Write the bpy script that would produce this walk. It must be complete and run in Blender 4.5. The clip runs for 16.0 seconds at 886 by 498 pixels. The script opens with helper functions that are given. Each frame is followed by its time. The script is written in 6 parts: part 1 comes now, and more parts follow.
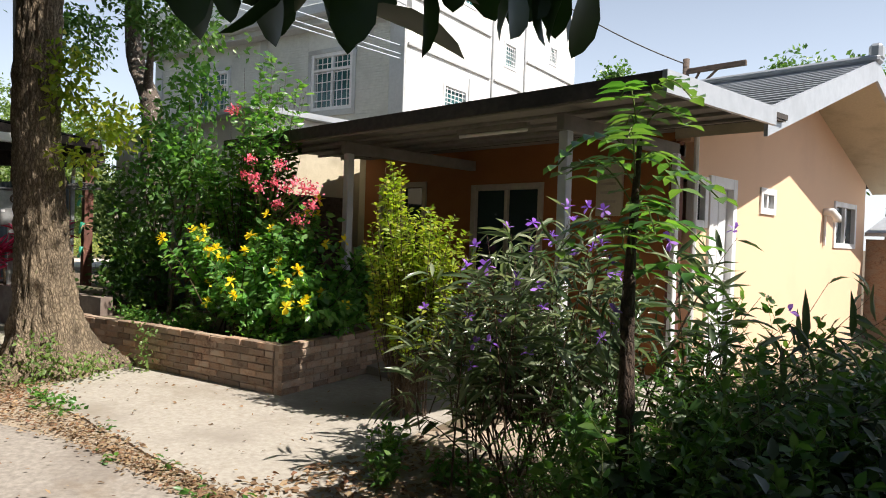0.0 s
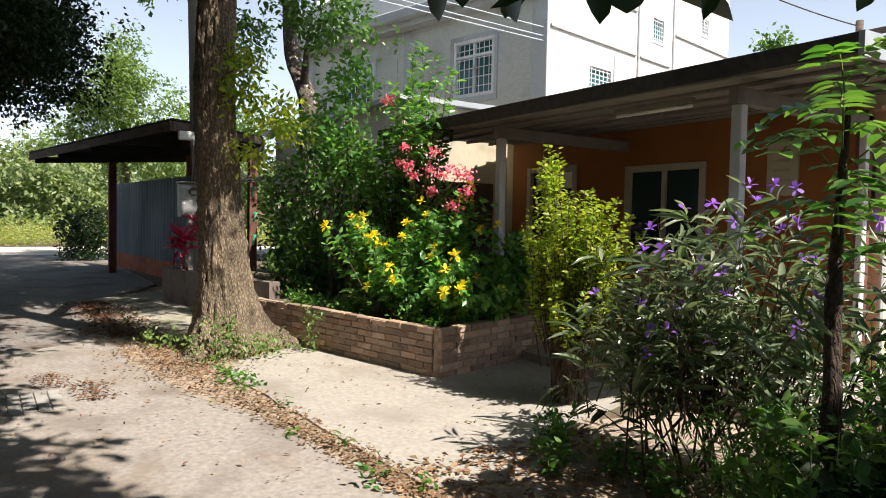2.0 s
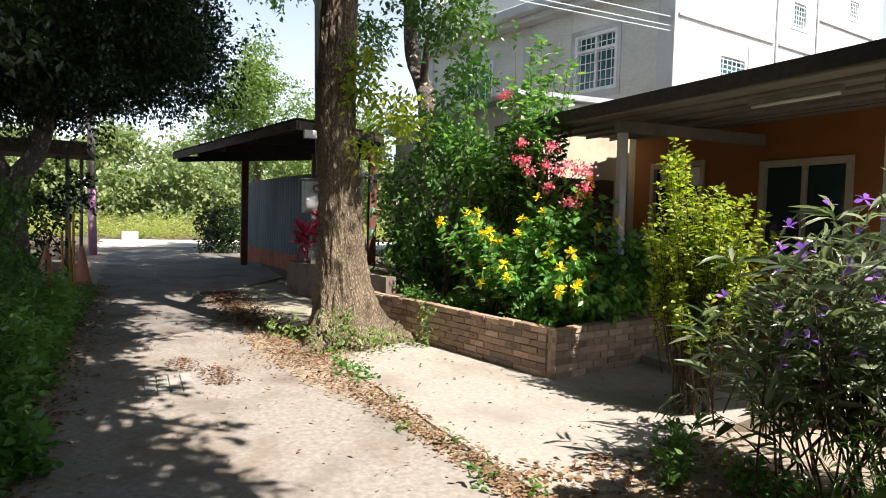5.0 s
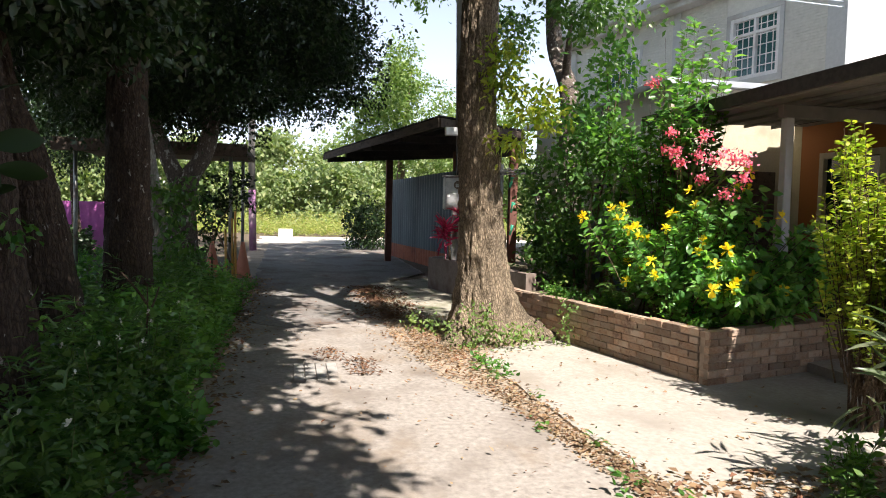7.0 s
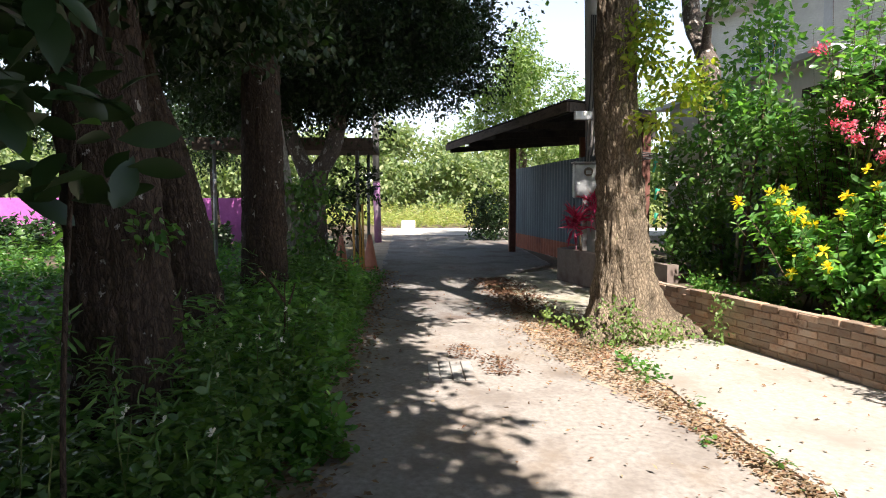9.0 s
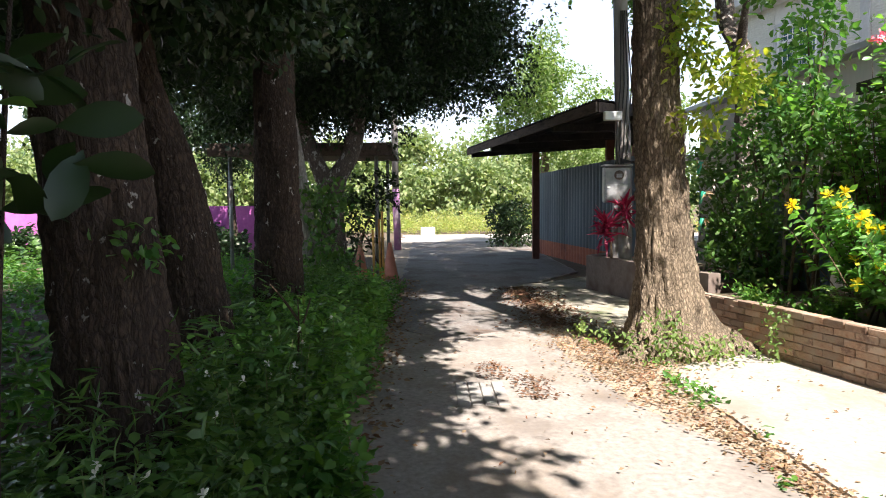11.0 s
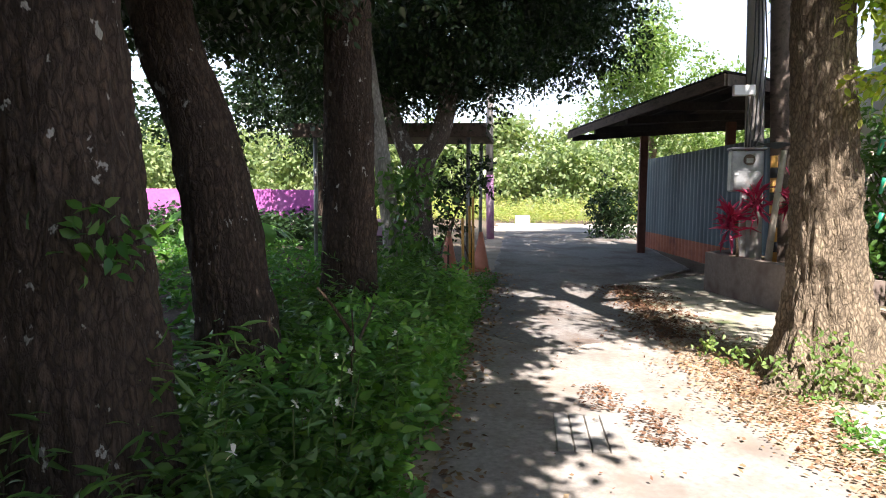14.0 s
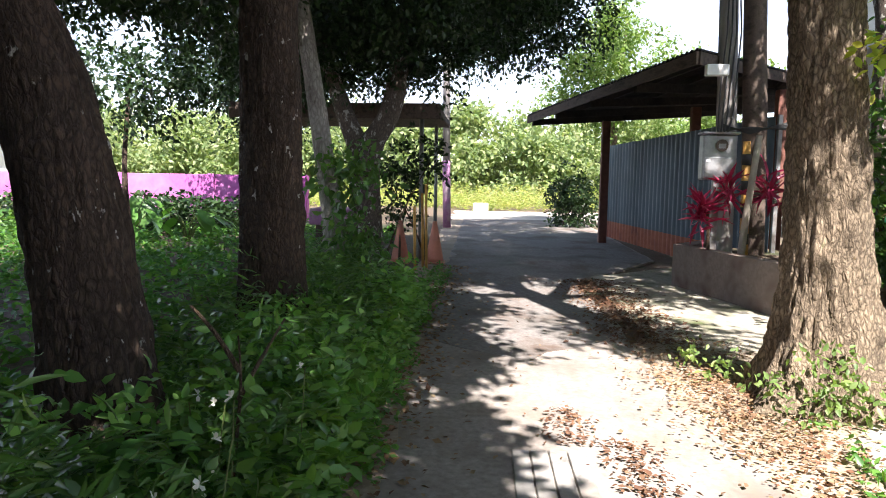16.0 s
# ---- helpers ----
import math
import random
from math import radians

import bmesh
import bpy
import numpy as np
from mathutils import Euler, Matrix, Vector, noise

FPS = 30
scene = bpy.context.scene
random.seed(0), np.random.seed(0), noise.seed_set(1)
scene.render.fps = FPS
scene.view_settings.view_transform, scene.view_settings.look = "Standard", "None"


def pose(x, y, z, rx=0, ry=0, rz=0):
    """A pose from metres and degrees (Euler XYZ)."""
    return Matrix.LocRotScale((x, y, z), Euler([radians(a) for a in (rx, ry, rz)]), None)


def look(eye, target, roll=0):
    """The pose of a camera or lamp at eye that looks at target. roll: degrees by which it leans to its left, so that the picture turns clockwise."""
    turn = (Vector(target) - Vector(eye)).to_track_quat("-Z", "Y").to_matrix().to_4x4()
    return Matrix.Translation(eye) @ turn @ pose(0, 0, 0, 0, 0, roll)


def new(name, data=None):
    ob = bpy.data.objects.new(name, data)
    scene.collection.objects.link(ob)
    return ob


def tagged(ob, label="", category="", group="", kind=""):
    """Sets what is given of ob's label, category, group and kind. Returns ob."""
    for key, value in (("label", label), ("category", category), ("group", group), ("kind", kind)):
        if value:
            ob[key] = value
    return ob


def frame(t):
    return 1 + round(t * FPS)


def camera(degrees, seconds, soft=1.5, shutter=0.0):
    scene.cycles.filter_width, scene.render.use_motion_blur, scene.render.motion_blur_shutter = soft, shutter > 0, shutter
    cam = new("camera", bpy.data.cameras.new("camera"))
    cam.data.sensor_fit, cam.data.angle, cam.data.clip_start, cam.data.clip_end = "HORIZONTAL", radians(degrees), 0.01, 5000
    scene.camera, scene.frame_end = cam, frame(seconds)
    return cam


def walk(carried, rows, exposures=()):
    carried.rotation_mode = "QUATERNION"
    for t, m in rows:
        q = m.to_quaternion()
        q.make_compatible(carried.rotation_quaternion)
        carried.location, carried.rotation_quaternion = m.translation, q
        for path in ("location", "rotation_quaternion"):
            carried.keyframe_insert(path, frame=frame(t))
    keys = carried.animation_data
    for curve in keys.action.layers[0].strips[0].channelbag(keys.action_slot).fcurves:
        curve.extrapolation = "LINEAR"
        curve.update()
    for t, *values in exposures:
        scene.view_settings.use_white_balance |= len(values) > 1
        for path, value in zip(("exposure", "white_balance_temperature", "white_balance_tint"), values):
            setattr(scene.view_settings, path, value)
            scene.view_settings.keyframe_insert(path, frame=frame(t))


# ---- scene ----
cam = camera(65.4, 16.0, 1.0)
METRES, EYE, TILT, LEAN, TURN = 3.4, 1.5, 0.0, 0.0, 45.0
ROWS = [
    (0.0, 0.0, 0.0, 0.0, 0.03, -0.79, -1.92),
    (0.5, -0.0124, 0.0032, -0.0011, 2.64, -1.28, -1.45),
    (1.0, -0.0293, 0.005, 0.0007, 6.8, -1.02, -0.77),
    (1.5, -0.042, 0.0061, -0.0016, 8.93, -1.19, -1.2),
    (2.0, -0.0546, 0.0071, -0.0037, 11.34, -2.28, -1.12),
    (2.5, -0.0561, 0.0167, -0.0032, 15.45, -2.02, -1.14),
    (3.0, -0.0531, 0.0247, -0.0048, 17.07, -1.89, -1.59),
    (5.5, -0.0624, 0.0459, -0.0112, 23.64, -2.66, -1.52),
    (6.0, -0.0704, 0.055, -0.0142, 27.09, -2.54, -1.63),
    (6.5, -0.0706, 0.0619, -0.0163, 29.93, -3.02, -1.64),
    (7.0, -0.0699, 0.0698, -0.0206, 32.68, -3.09, -1.4),
    (7.5, -0.0895, 0.0844, -0.0141, 35.47, -3.4, -0.56),
    (8.0, -0.1166, 0.0894, -0.0192, 37.67, -2.64, 0.07),
    (8.5, -0.141, 0.0951, -0.017, 39.84, -2.97, 0.36),
    (9.0, -0.1673, 0.1249, -0.0189, 42.45, -4.08, -0.06),
    (11.5, -0.3167, 0.2487, -0.0196, 44.52, -3.58, 0.27),
    (12.0, -0.3439, 0.292, -0.0226, 46.2, -3.99, -0.89),
    (12.5, -0.3945, 0.331, -0.0243, 46.64, -3.53, -0.43),
    (13.0, -0.4485, 0.3542, -0.0246, 48.83, -4.45, 1.8),
    (13.5, -0.4863, 0.396, -0.0255, 51.85, -4.08, 1.72),
    (14.0, -0.5173, 0.4462, -0.0246, 51.82, -4.62, -0.49),
    (14.5, -0.5694, 0.4845, -0.0277, 49.54, -4.46, -0.33),
    (15.0, -0.6165, 0.5235, -0.0288, 45.8, -5.67, 1.39),
    (15.5, -0.6507, 0.5882, -0.0247, 46.65, -4.63, -1.13),
    (16.0, -0.6961, 0.6375, -0.0269, 48.44, -5.67, -0.9),
]
walk(cam, [(t, pose(0, 0, EYE, TILT, LEAN, TURN) @ pose(METRES * x, METRES * y, METRES * z, 90 + pitch, roll, yaw)) for t, x, y, z, yaw, pitch, roll in ROWS], ((0.0, 0.85, 6400, 12), (3.0, 1.08, 6400, 13), (6.0, 1.25, 6350, 14), (12.0, 1.72, 6250, 16), (16.0, 1.95, 6150, 17)))

# ---- light ----
SUN = Vector((0.90, 0.36, 1.22)).normalized()
elev, azim = math.asin(SUN.z), math.atan2(SUN.x, SUN.y)
world = bpy.data.worlds.new("sky")
world.use_nodes = True
scene.world = world
sky = world.node_tree.nodes.new("ShaderNodeTexSky")
sky.sky_type, sky.sun_disc = "NISHITA", False
sky.sun_elevation, sky.sun_rotation = elev, azim
sky.air_density, sky.dust_density, sky.ozone_density = 1.0, 1.5, 1.0
back = world.node_tree.nodes["Background"]
back.inputs[1].default_value = 0.046
wn = world.node_tree
spot = wn.nodes.new("ShaderNodeTexCoord")
axes = wn.nodes.new("ShaderNodeSeparateXYZ")
wn.links.new(spot.outputs["Generated"], axes.inputs[0])
haze = wn.nodes.new("ShaderNodeMapRange")  # bright summer haze, thinning upwards
haze.interpolation_type = "SMOOTHSTEP"
for k, v in ((1, -0.1), (2, 0.74), (3, 1.0), (4, 0.0)):
    haze.inputs[k].default_value = v
wn.links.new(axes.outputs["Z"], haze.inputs[0])
veil = wn.nodes.new("ShaderNodeMix")
veil.data_type, veil.blend_type, veil.clamp_factor = "RGBA", "ADD", False
veil.inputs[7].default_value = (8.9, 9.6, 10.3, 1)
wn.links.new(haze.outputs[0], veil.inputs[0])
wn.links.new(sky.outputs[0], veil.inputs[6])
wn.links.new(veil.outputs[2], back.inputs[0])
lamp = bpy.data.lights.new("sun", "SUN")
lamp.energy, lamp.angle, lamp.color = 5.0, radians(0.55), (1.0, 0.92, 0.80)
sun = new("sun", lamp)
sun.matrix_world = look(SUN * 60, (0, 0, 0))

# ---- materials ----
def nodes_of(name):
    m = bpy.data.materials.new(name)
    m.use_nodes = True
    nt = m.node_tree
    return m, nt, nt.nodes["Principled BSDF"]


def add(nt, kind, **values):
    n = nt.nodes.new(kind)
    for k, v in values.items():
        n.inputs[k].default_value = v
    return n


def noise_at(nt, scale, detail=5.0, stretch=(1, 1, 1), rough=0.6):
    geo = nt.nodes.new("ShaderNodeNewGeometry")
    mp = nt.nodes.new("ShaderNodeMapping")
    mp.inputs["Scale"].default_value = stretch
    nt.links.new(geo.outputs["Position"], mp.inputs["Vector"])
    n = add(nt, "ShaderNodeTexNoise", Scale=scale, Detail=detail, Roughness=rough)
    nt.links.new(mp.outputs[0], n.inputs["Vector"])
    return n.outputs["Fac"]


def ramp(nt, fac, stops):
    r = nt.nodes.new("ShaderNodeValToRGB")
    while len(r.color_ramp.elements) < len(stops):
        r.color_ramp.elements.new(0.5)
    for e, (p, c) in zip(r.color_ramp.elements, stops):
        e.position, e.color = p, (*c, 1)
    nt.links.new(fac, r.inputs[0])
    return r.outputs[0]


def mix(nt, fac, a, b, how="MIX"):
    n = nt.nodes.new("ShaderNodeMix")
    n.data_type, n.blend_type = "RGBA", how
    for sock, v in ((n.inputs[0], fac), (n.inputs[6], a), (n.inputs[7], b)):
        if isinstance(v, (int, float)):
            sock.default_value = v
        elif isinstance(v, tuple):
            sock.default_value = (*v, 1)
        else:
            nt.links.new(v, sock)
    return n.outputs[2]


def bump(nt, bsdf, height, strength=0.4, dist=0.02):
    b = add(nt, "ShaderNodeBump", Strength=strength, Distance=dist)
    nt.links.new(height, b.inputs["Height"])
    nt.links.new(b.outputs[0], bsdf.inputs["Normal"])


def surface(name, a, b, stain=None, fine=30, coarse=2.0, rough=0.8, metal=0.0, bumps=0.3, dist=0.01, stretch=(1, 1, 1), amount=(0.5, 0.7), vary=0.0, dirt=None):
    """Two colours by a fine grain, a third in larger patches, and relief."""
    m, nt, p = nodes_of(name)
    f = noise_at(nt, fine, 6, stretch)
    col = ramp(nt, f, ((0.3, a), (0.7, b)))
    if stain:
        s = noise_at(nt, coarse, 4, stretch)
        k = ramp(nt, s, ((amount[0], (0, 0, 0)), (amount[1], (1, 1, 1))))
        col = mix(nt, k, col, stain)
    if dirt:
        colour, size, lo, hi = dirt
        s2 = noise_at(nt, size, 8, (1, 1.6, 1), 0.75)
        col = mix(nt, ramp(nt, s2, ((lo, (0, 0, 0)), (hi, (0.85, 0.85, 0.85)))), col, colour)
    if vary:
        info = nt.nodes.new("ShaderNodeObjectInfo")
        v = ramp(nt, info.outputs["Random"], ((0, (1 - vary,) * 3), (1, (1 + vary * 0.4,) * 3)))
        col = mix(nt, 1.0, col, v, "MULTIPLY")
    nt.links.new(col, p.inputs["Base Color"])
    p.inputs["Roughness"].default_value, p.inputs["Metallic"].default_value = rough, metal
    bump(nt, p, f, bumps, dist)
    return m


def leafy(name, stops, rough=0.45, through_light=0.35, glow=(0.9, 1.0, 0.35)):
    """Leaves: colour by island, light coming through the blade."""
    m, nt, p = nodes_of(name)
    geo = nt.nodes.new("ShaderNodeNewGeometry")
    n = len(stops)
    col = ramp(nt, geo.outputs["Random Per Island"], [(i / max(1, n - 1), c) for i, c in enumerate(stops)])
    big = noise_at(nt, 1.3, 3)
    col = mix(nt, 1.0, col, ramp(nt, big, ((0.3, (0.7, 0.75, 0.7)), (0.7, (1.15, 1.1, 1.0)))), "MULTIPLY")
    nt.links.new(col, p.inputs["Base Color"])
    p.inputs["Roughness"].default_value = rough
    tr = nt.nodes.new("ShaderNodeBsdfTranslucent")
    nt.links.new(mix(nt, 1.0, col, tuple(2.2 * g for g in glow), "MULTIPLY"), tr.inputs["Color"])
    mx = nt.nodes.new("ShaderNodeMixShader")
    mx.inputs[0].default_value = through_light
    nt.links.new(p.outputs[0], mx.inputs[1])
    nt.links.new(tr.outputs[0], mx.inputs[2])
    nt.links.new(mx.outputs[0], nt.nodes["Material Output"].inputs["Surface"])
    return m


def bark(name, dark, light, patch, scale=9.0, patches=(0.66, 0.72)):
    """Furrowed bark: small upright plates parted by dark cracks, with lichen patches."""
    m, nt, p = nodes_of(name)
    geo = nt.nodes.new("ShaderNodeNewGeometry")
    mp = nt.nodes.new("ShaderNodeMapping")
    mp.inputs["Scale"].default_value = (1, 1, 0.42)
    nt.links.new(geo.outputs["Position"], mp.inputs["Vector"])
    warp = add(nt, "ShaderNodeTexNoise", Scale=16.0, Detail=5.0, Roughness=0.65)
    nt.links.new(mp.outputs[0], warp.inputs["Vector"])
    shift = nt.nodes.new("ShaderNodeVectorMath")
    shift.operation = "MULTIPLY_ADD"
    shift.inputs[1].default_value = (0.06, 0.06, 0.06)
    nt.links.new(warp.outputs["Color"], shift.inputs[0])
    nt.links.new(mp.outputs[0], shift.inputs[2])
    cell = add(nt, "ShaderNodeTexVoronoi", Scale=scale * 4.0)
    cell.feature = "DISTANCE_TO_EDGE"
    nt.links.new(shift.outputs[0], cell.inputs["Vector"])
    plate = ramp(nt, cell.outputs["Distance"], ((0.0, (0.16, 0.16, 0.16)), (0.10, (0.5, 0.5, 0.5)), (0.36, (1, 1, 1))))
    f = noise_at(nt, scale * 7, 8, (1, 1, 0.35), 0.7)
    w = noise_at(nt, scale * 0.4, 5, (1, 1, 0.5), 0.7)
    grain = ramp(nt, f, ((0.3, tuple(0.55 * a + 0.45 * b for a, b in zip(dark, light))), (0.7, light)))
    col = mix(nt, plate, dark, grain)
    col = mix(nt, 1.0, col, ramp(nt, w, ((0.35, (0.6, 0.6, 0.6)), (0.65, (1.1, 1.1, 1.1)))), "MULTIPLY")
    s = noise_at(nt, 13, 4, (1, 1, 0.7))
    col = mix(nt, ramp(nt, s, ((patches[0], (0, 0, 0)), (patches[1], (1, 1, 1)))), col, patch)
    nt.links.new(col, p.inputs["Base Color"])
    p.inputs["Roughness"].default_value = 0.95
    height = mix(nt, 0.45, plate, f)
    bump(nt, p, height, 0.9, 0.025)
    return m


def glassy(name, colour, rough=0.05):
    m, nt, p = nodes_of(name)
    p.inputs["Base Color"].default_value = (*colour, 1)
    p.inputs["Roughness"].default_value, p.inputs["IOR"].default_value = rough, 1.5
    return m


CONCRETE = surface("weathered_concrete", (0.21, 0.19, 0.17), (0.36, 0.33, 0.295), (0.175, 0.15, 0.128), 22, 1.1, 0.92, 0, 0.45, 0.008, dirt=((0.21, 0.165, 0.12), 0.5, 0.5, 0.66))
# stained lane concrete, darkened to deepen the tree shade further along
SHADECONCRETE = surface("shade_darkened_concrete", (0.145, 0.135, 0.127), (0.26, 0.243, 0.225), (0.105, 0.093, 0.076), 20, 0.9, 0.92, 0, 0.5, 0.008, dirt=((0.12, 0.08, 0.06), 0.7, 0.5, 0.64))
APRON = surface("pale_concrete", (0.29, 0.265, 0.23), (0.40, 0.375, 0.335), (0.255, 0.23, 0.20), 26, 0.9, 0.9, 0, 0.4, 0.007, dirt=((0.25, 0.22, 0.18), 0.7, 0.52, 0.66))
MOSSY = surface("mossy_concrete", (0.26, 0.24, 0.19), (0.42, 0.39, 0.32), (0.10, 0.12, 0.05), 20, 1.6, 0.95, 0, 0.4, 0.008)
SOIL = surface("soil_ground", (0.09, 0.065, 0.045), (0.17, 0.125, 0.085), (0.06, 0.075, 0.03), 18, 1.2, 1.0, 0, 0.8, 0.03)
SAND = surface("sandy_soil", (0.27, 0.22, 0.165), (0.40, 0.335, 0.26), (0.19, 0.15, 0.105), 30, 2.2, 1.0, 0, 0.7, 0.012)
DRAINSLAB = surface("worn_drain_slab", (0.30, 0.29, 0.27), (0.40, 0.385, 0.36), (0.2, 0.17, 0.14), 24, 3.0, 0.85, 0, 0.4, 0.005)
DUST = surface("dusty_road", (0.50, 0.46, 0.40), (0.62, 0.58, 0.50), (0.40, 0.35, 0.28), 14, 0.6, 0.95, 0, 0.3, 0.01)
BRICK = surface("old_brick", (0.33, 0.19, 0.12), (0.52, 0.35, 0.24), (0.44, 0.34, 0.26), 38, 7.0, 0.95, 0, 0.9, 0.008, (1, 1, 1.6), (0.38, 0.62), 0.5, ((0.15, 0.08, 0.055), 5.0, 0.56, 0.66))
MORTAR = surface("old_mortar", (0.30, 0.22, 0.165), (0.42, 0.325, 0.25), (0.2, 0.16, 0.12), 40, 5, 0.95, 0, 0.6, 0.006)
RENDERED = surface("stained_cement", (0.17, 0.135, 0.115), (0.25, 0.20, 0.17), (0.11, 0.065, 0.05), 20, 2.5, 0.93, 0, 0.5, 0.008)
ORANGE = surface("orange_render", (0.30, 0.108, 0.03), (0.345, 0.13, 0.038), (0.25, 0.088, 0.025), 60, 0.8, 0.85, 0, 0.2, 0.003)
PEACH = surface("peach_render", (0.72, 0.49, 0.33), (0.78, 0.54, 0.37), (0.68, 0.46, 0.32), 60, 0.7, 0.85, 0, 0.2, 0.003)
CREAM = surface("cream_render", (0.49, 0.435, 0.32), (0.56, 0.50, 0.375), (0.37, 0.325, 0.235), 40, 1.2, 0.88, 0, 0.25, 0.004)
WHITE = surface("white_render", (0.74, 0.74, 0.73), (0.82, 0.82, 0.81), (0.62, 0.62, 0.62), 12, 0.5, 0.85, 0, 0.15, 0.004, (1, 1, 0.3), (0.55, 0.8))
TILE = surface("white_wall_tile", (0.60, 0.60, 0.57), (0.70, 0.70, 0.67), (0.5, 0.5, 0.48), 10, 0.6, 0.5, 0, 0.1, 0.002)
TRIMGREY = surface("pale_grey_trim", (0.48, 0.50, 0.52), (0.56, 0.58, 0.60), (0.4, 0.4, 0.4), 14, 0.8, 0.75)
PAINT = surface("white_paint", (0.76, 0.77, 0.79), (0.82, 0.83, 0.85), (0.62, 0.62, 0.63), 30, 2, 0.5, 0, 0.1, 0.002)
ROOFDARK = surface("dark_roofing", (0.035, 0.03, 0.03), (0.07, 0.06, 0.055), (0.02, 0.02, 0.02), 18, 1.5, 0.9, 0, 0.4, 0.01)
TIMBER = surface("aged_timber", (0.08, 0.06, 0.05), (0.15, 0.11, 0.085), (0.04, 0.03, 0.025), 14, 2, 0.9, 0, 0.4, 0.006, (1, 6, 6))
PALEWOOD = surface("pale_batten", (0.42, 0.36, 0.30), (0.52, 0.46, 0.38), (0.3, 0.26, 0.2), 20, 2, 0.85)
CEILBOARD = surface("grey_ceiling_board", (0.20, 0.187, 0.172), (0.26, 0.243, 0.225), (0.15, 0.14, 0.125), 12, 1.2, 0.85, 0, 0.15, 0.003)
FASCIA = surface("grey_metal_fascia", (0.40, 0.43, 0.47), (0.48, 0.51, 0.55), (0.36, 0.38, 0.41), 9, 1, 0.45, 0.3, 0.1, 0.003)
ZINC = surface("blue_grey_sheet", (0.075, 0.11, 0.135), (0.115, 0.155, 0.18), (0.055, 0.075, 0.09), 6, 0.8, 0.6, 0.2, 0.1, 0.003, (1, 1, 0.25))
RUSTRED = surface("red_oxide_sheet", (0.33, 0.10, 0.055), (0.42, 0.15, 0.08), (0.2, 0.07, 0.05), 10, 2, 0.75, 0.1, 0.2, 0.003)
STEEL = surface("grey_steel", (0.30, 0.31, 0.32), (0.42, 0.43, 0.44), (0.22, 0.17, 0.14), 16, 3, 0.5, 0.6, 0.2, 0.003)
POLE = surface("grey_pole_concrete", (0.28, 0.26, 0.24), (0.42, 0.40, 0.37), (0.18, 0.16, 0.15), 10, 1.5, 0.9, 0, 0.4, 0.006, (1, 1, 0.25))
BROWNSTEEL = surface("red_brown_post", (0.14, 0.055, 0.04), (0.21, 0.09, 0.065), (0.08, 0.04, 0.03), 12, 2, 0.8)
CONEPAINT = surface("faded_orange_plastic", (0.56, 0.20, 0.12), (0.66, 0.27, 0.18), (0.45, 0.2, 0.14), 12, 3, 0.6)
OCHRE = surface("orange_bamboo", (0.62, 0.32, 0.06), (0.72, 0.42, 0.12), (0.4, 0.2, 0.06), 14, 3, 0.6)
PURPLE = surface("magenta_wall_paint", (0.40, 0.09, 0.33), (0.47, 0.13, 0.40), (0.52, 0.22, 0.46), 12, 0.5, 0.8)
LILAC = surface("lilac_pole_paint", (0.34, 0.16, 0.30), (0.44, 0.22, 0.38), (0.5, 0.4, 0.42), 12, 2, 0.8)
BLACKWIRE = surface("black_cable", (0.03, 0.03, 0.03), (0.06, 0.06, 0.06), None, 10, 2, 0.6)
BLUEWIRE = surface("pale_blue_cable", (0.5, 0.58, 0.66), (0.56, 0.64, 0.72), None, 10, 2, 0.5)
GREENPLASTIC = surface("green_plastic", (0.02, 0.28, 0.17), (0.04, 0.36, 0.22), (0.02, 0.2, 0.14), 12, 4, 0.4)
TUBEWHITE = surface("white_tube_light", (0.85, 0.85, 0.85), (0.9, 0.9, 0.9), None, 10, 2, 0.4)
PANE = glassy("window_glass", (0.03, 0.05, 0.055))
PANETEAL = glassy("teal_window_glass", (0.04, 0.13, 0.14))
BARK_PALE = bark("furrowed_brown_bark", (0.09, 0.066, 0.042), (0.41, 0.325, 0.225), (0.30, 0.30, 0.16), 9, (0.66, 0.8))
BARK_DARK = bark("dark_brown_bark", (0.032, 0.021, 0.015), (0.125, 0.083, 0.058), (0.42, 0.40, 0.36), 9, (0.655, 0.68))
BARK_GREY = bark("grey_brown_bark", (0.08, 0.06, 0.05), (0.27, 0.22, 0.18), (0.50, 0.48, 0.44), 10, (0.58, 0.64))
BARK_WHITE = bark("pale_mottled_bark", (0.26, 0.23, 0.20), (0.56, 0.53, 0.47), (0.14, 0.12, 0.10), 6, (0.60, 0.68))
STEM = bark("brown_stem", (0.08, 0.05, 0.03), (0.24, 0.17, 0.10), (0.2, 0.2, 0.12), 20)
GREENSTEM = surface("green_stem", (0.10, 0.14, 0.04), (0.16, 0.20, 0.06), None, 20, 2, 0.7)
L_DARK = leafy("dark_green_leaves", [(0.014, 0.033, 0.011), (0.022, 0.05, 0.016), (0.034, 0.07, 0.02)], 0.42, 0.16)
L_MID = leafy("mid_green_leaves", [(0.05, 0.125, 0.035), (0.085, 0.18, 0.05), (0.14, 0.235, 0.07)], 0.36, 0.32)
L_PALE = leafy("pale_green_leaves", [(0.10, 0.18, 0.05), (0.15, 0.235, 0.07), (0.21, 0.28, 0.095)], 0.5, 0.3)
L_LIME = leafy("lime_leaves", [(0.18, 0.28, 0.035), (0.27, 0.35, 0.05), (0.37, 0.37, 0.06), (0.14, 0.24, 0.035)], 0.45, 0.4)
L_BRIGHT = leafy("fresh_green_leaves", [(0.05, 0.15, 0.035), (0.09, 0.22, 0.05), (0.15, 0.29, 0.06)], 0.38, 0.35)
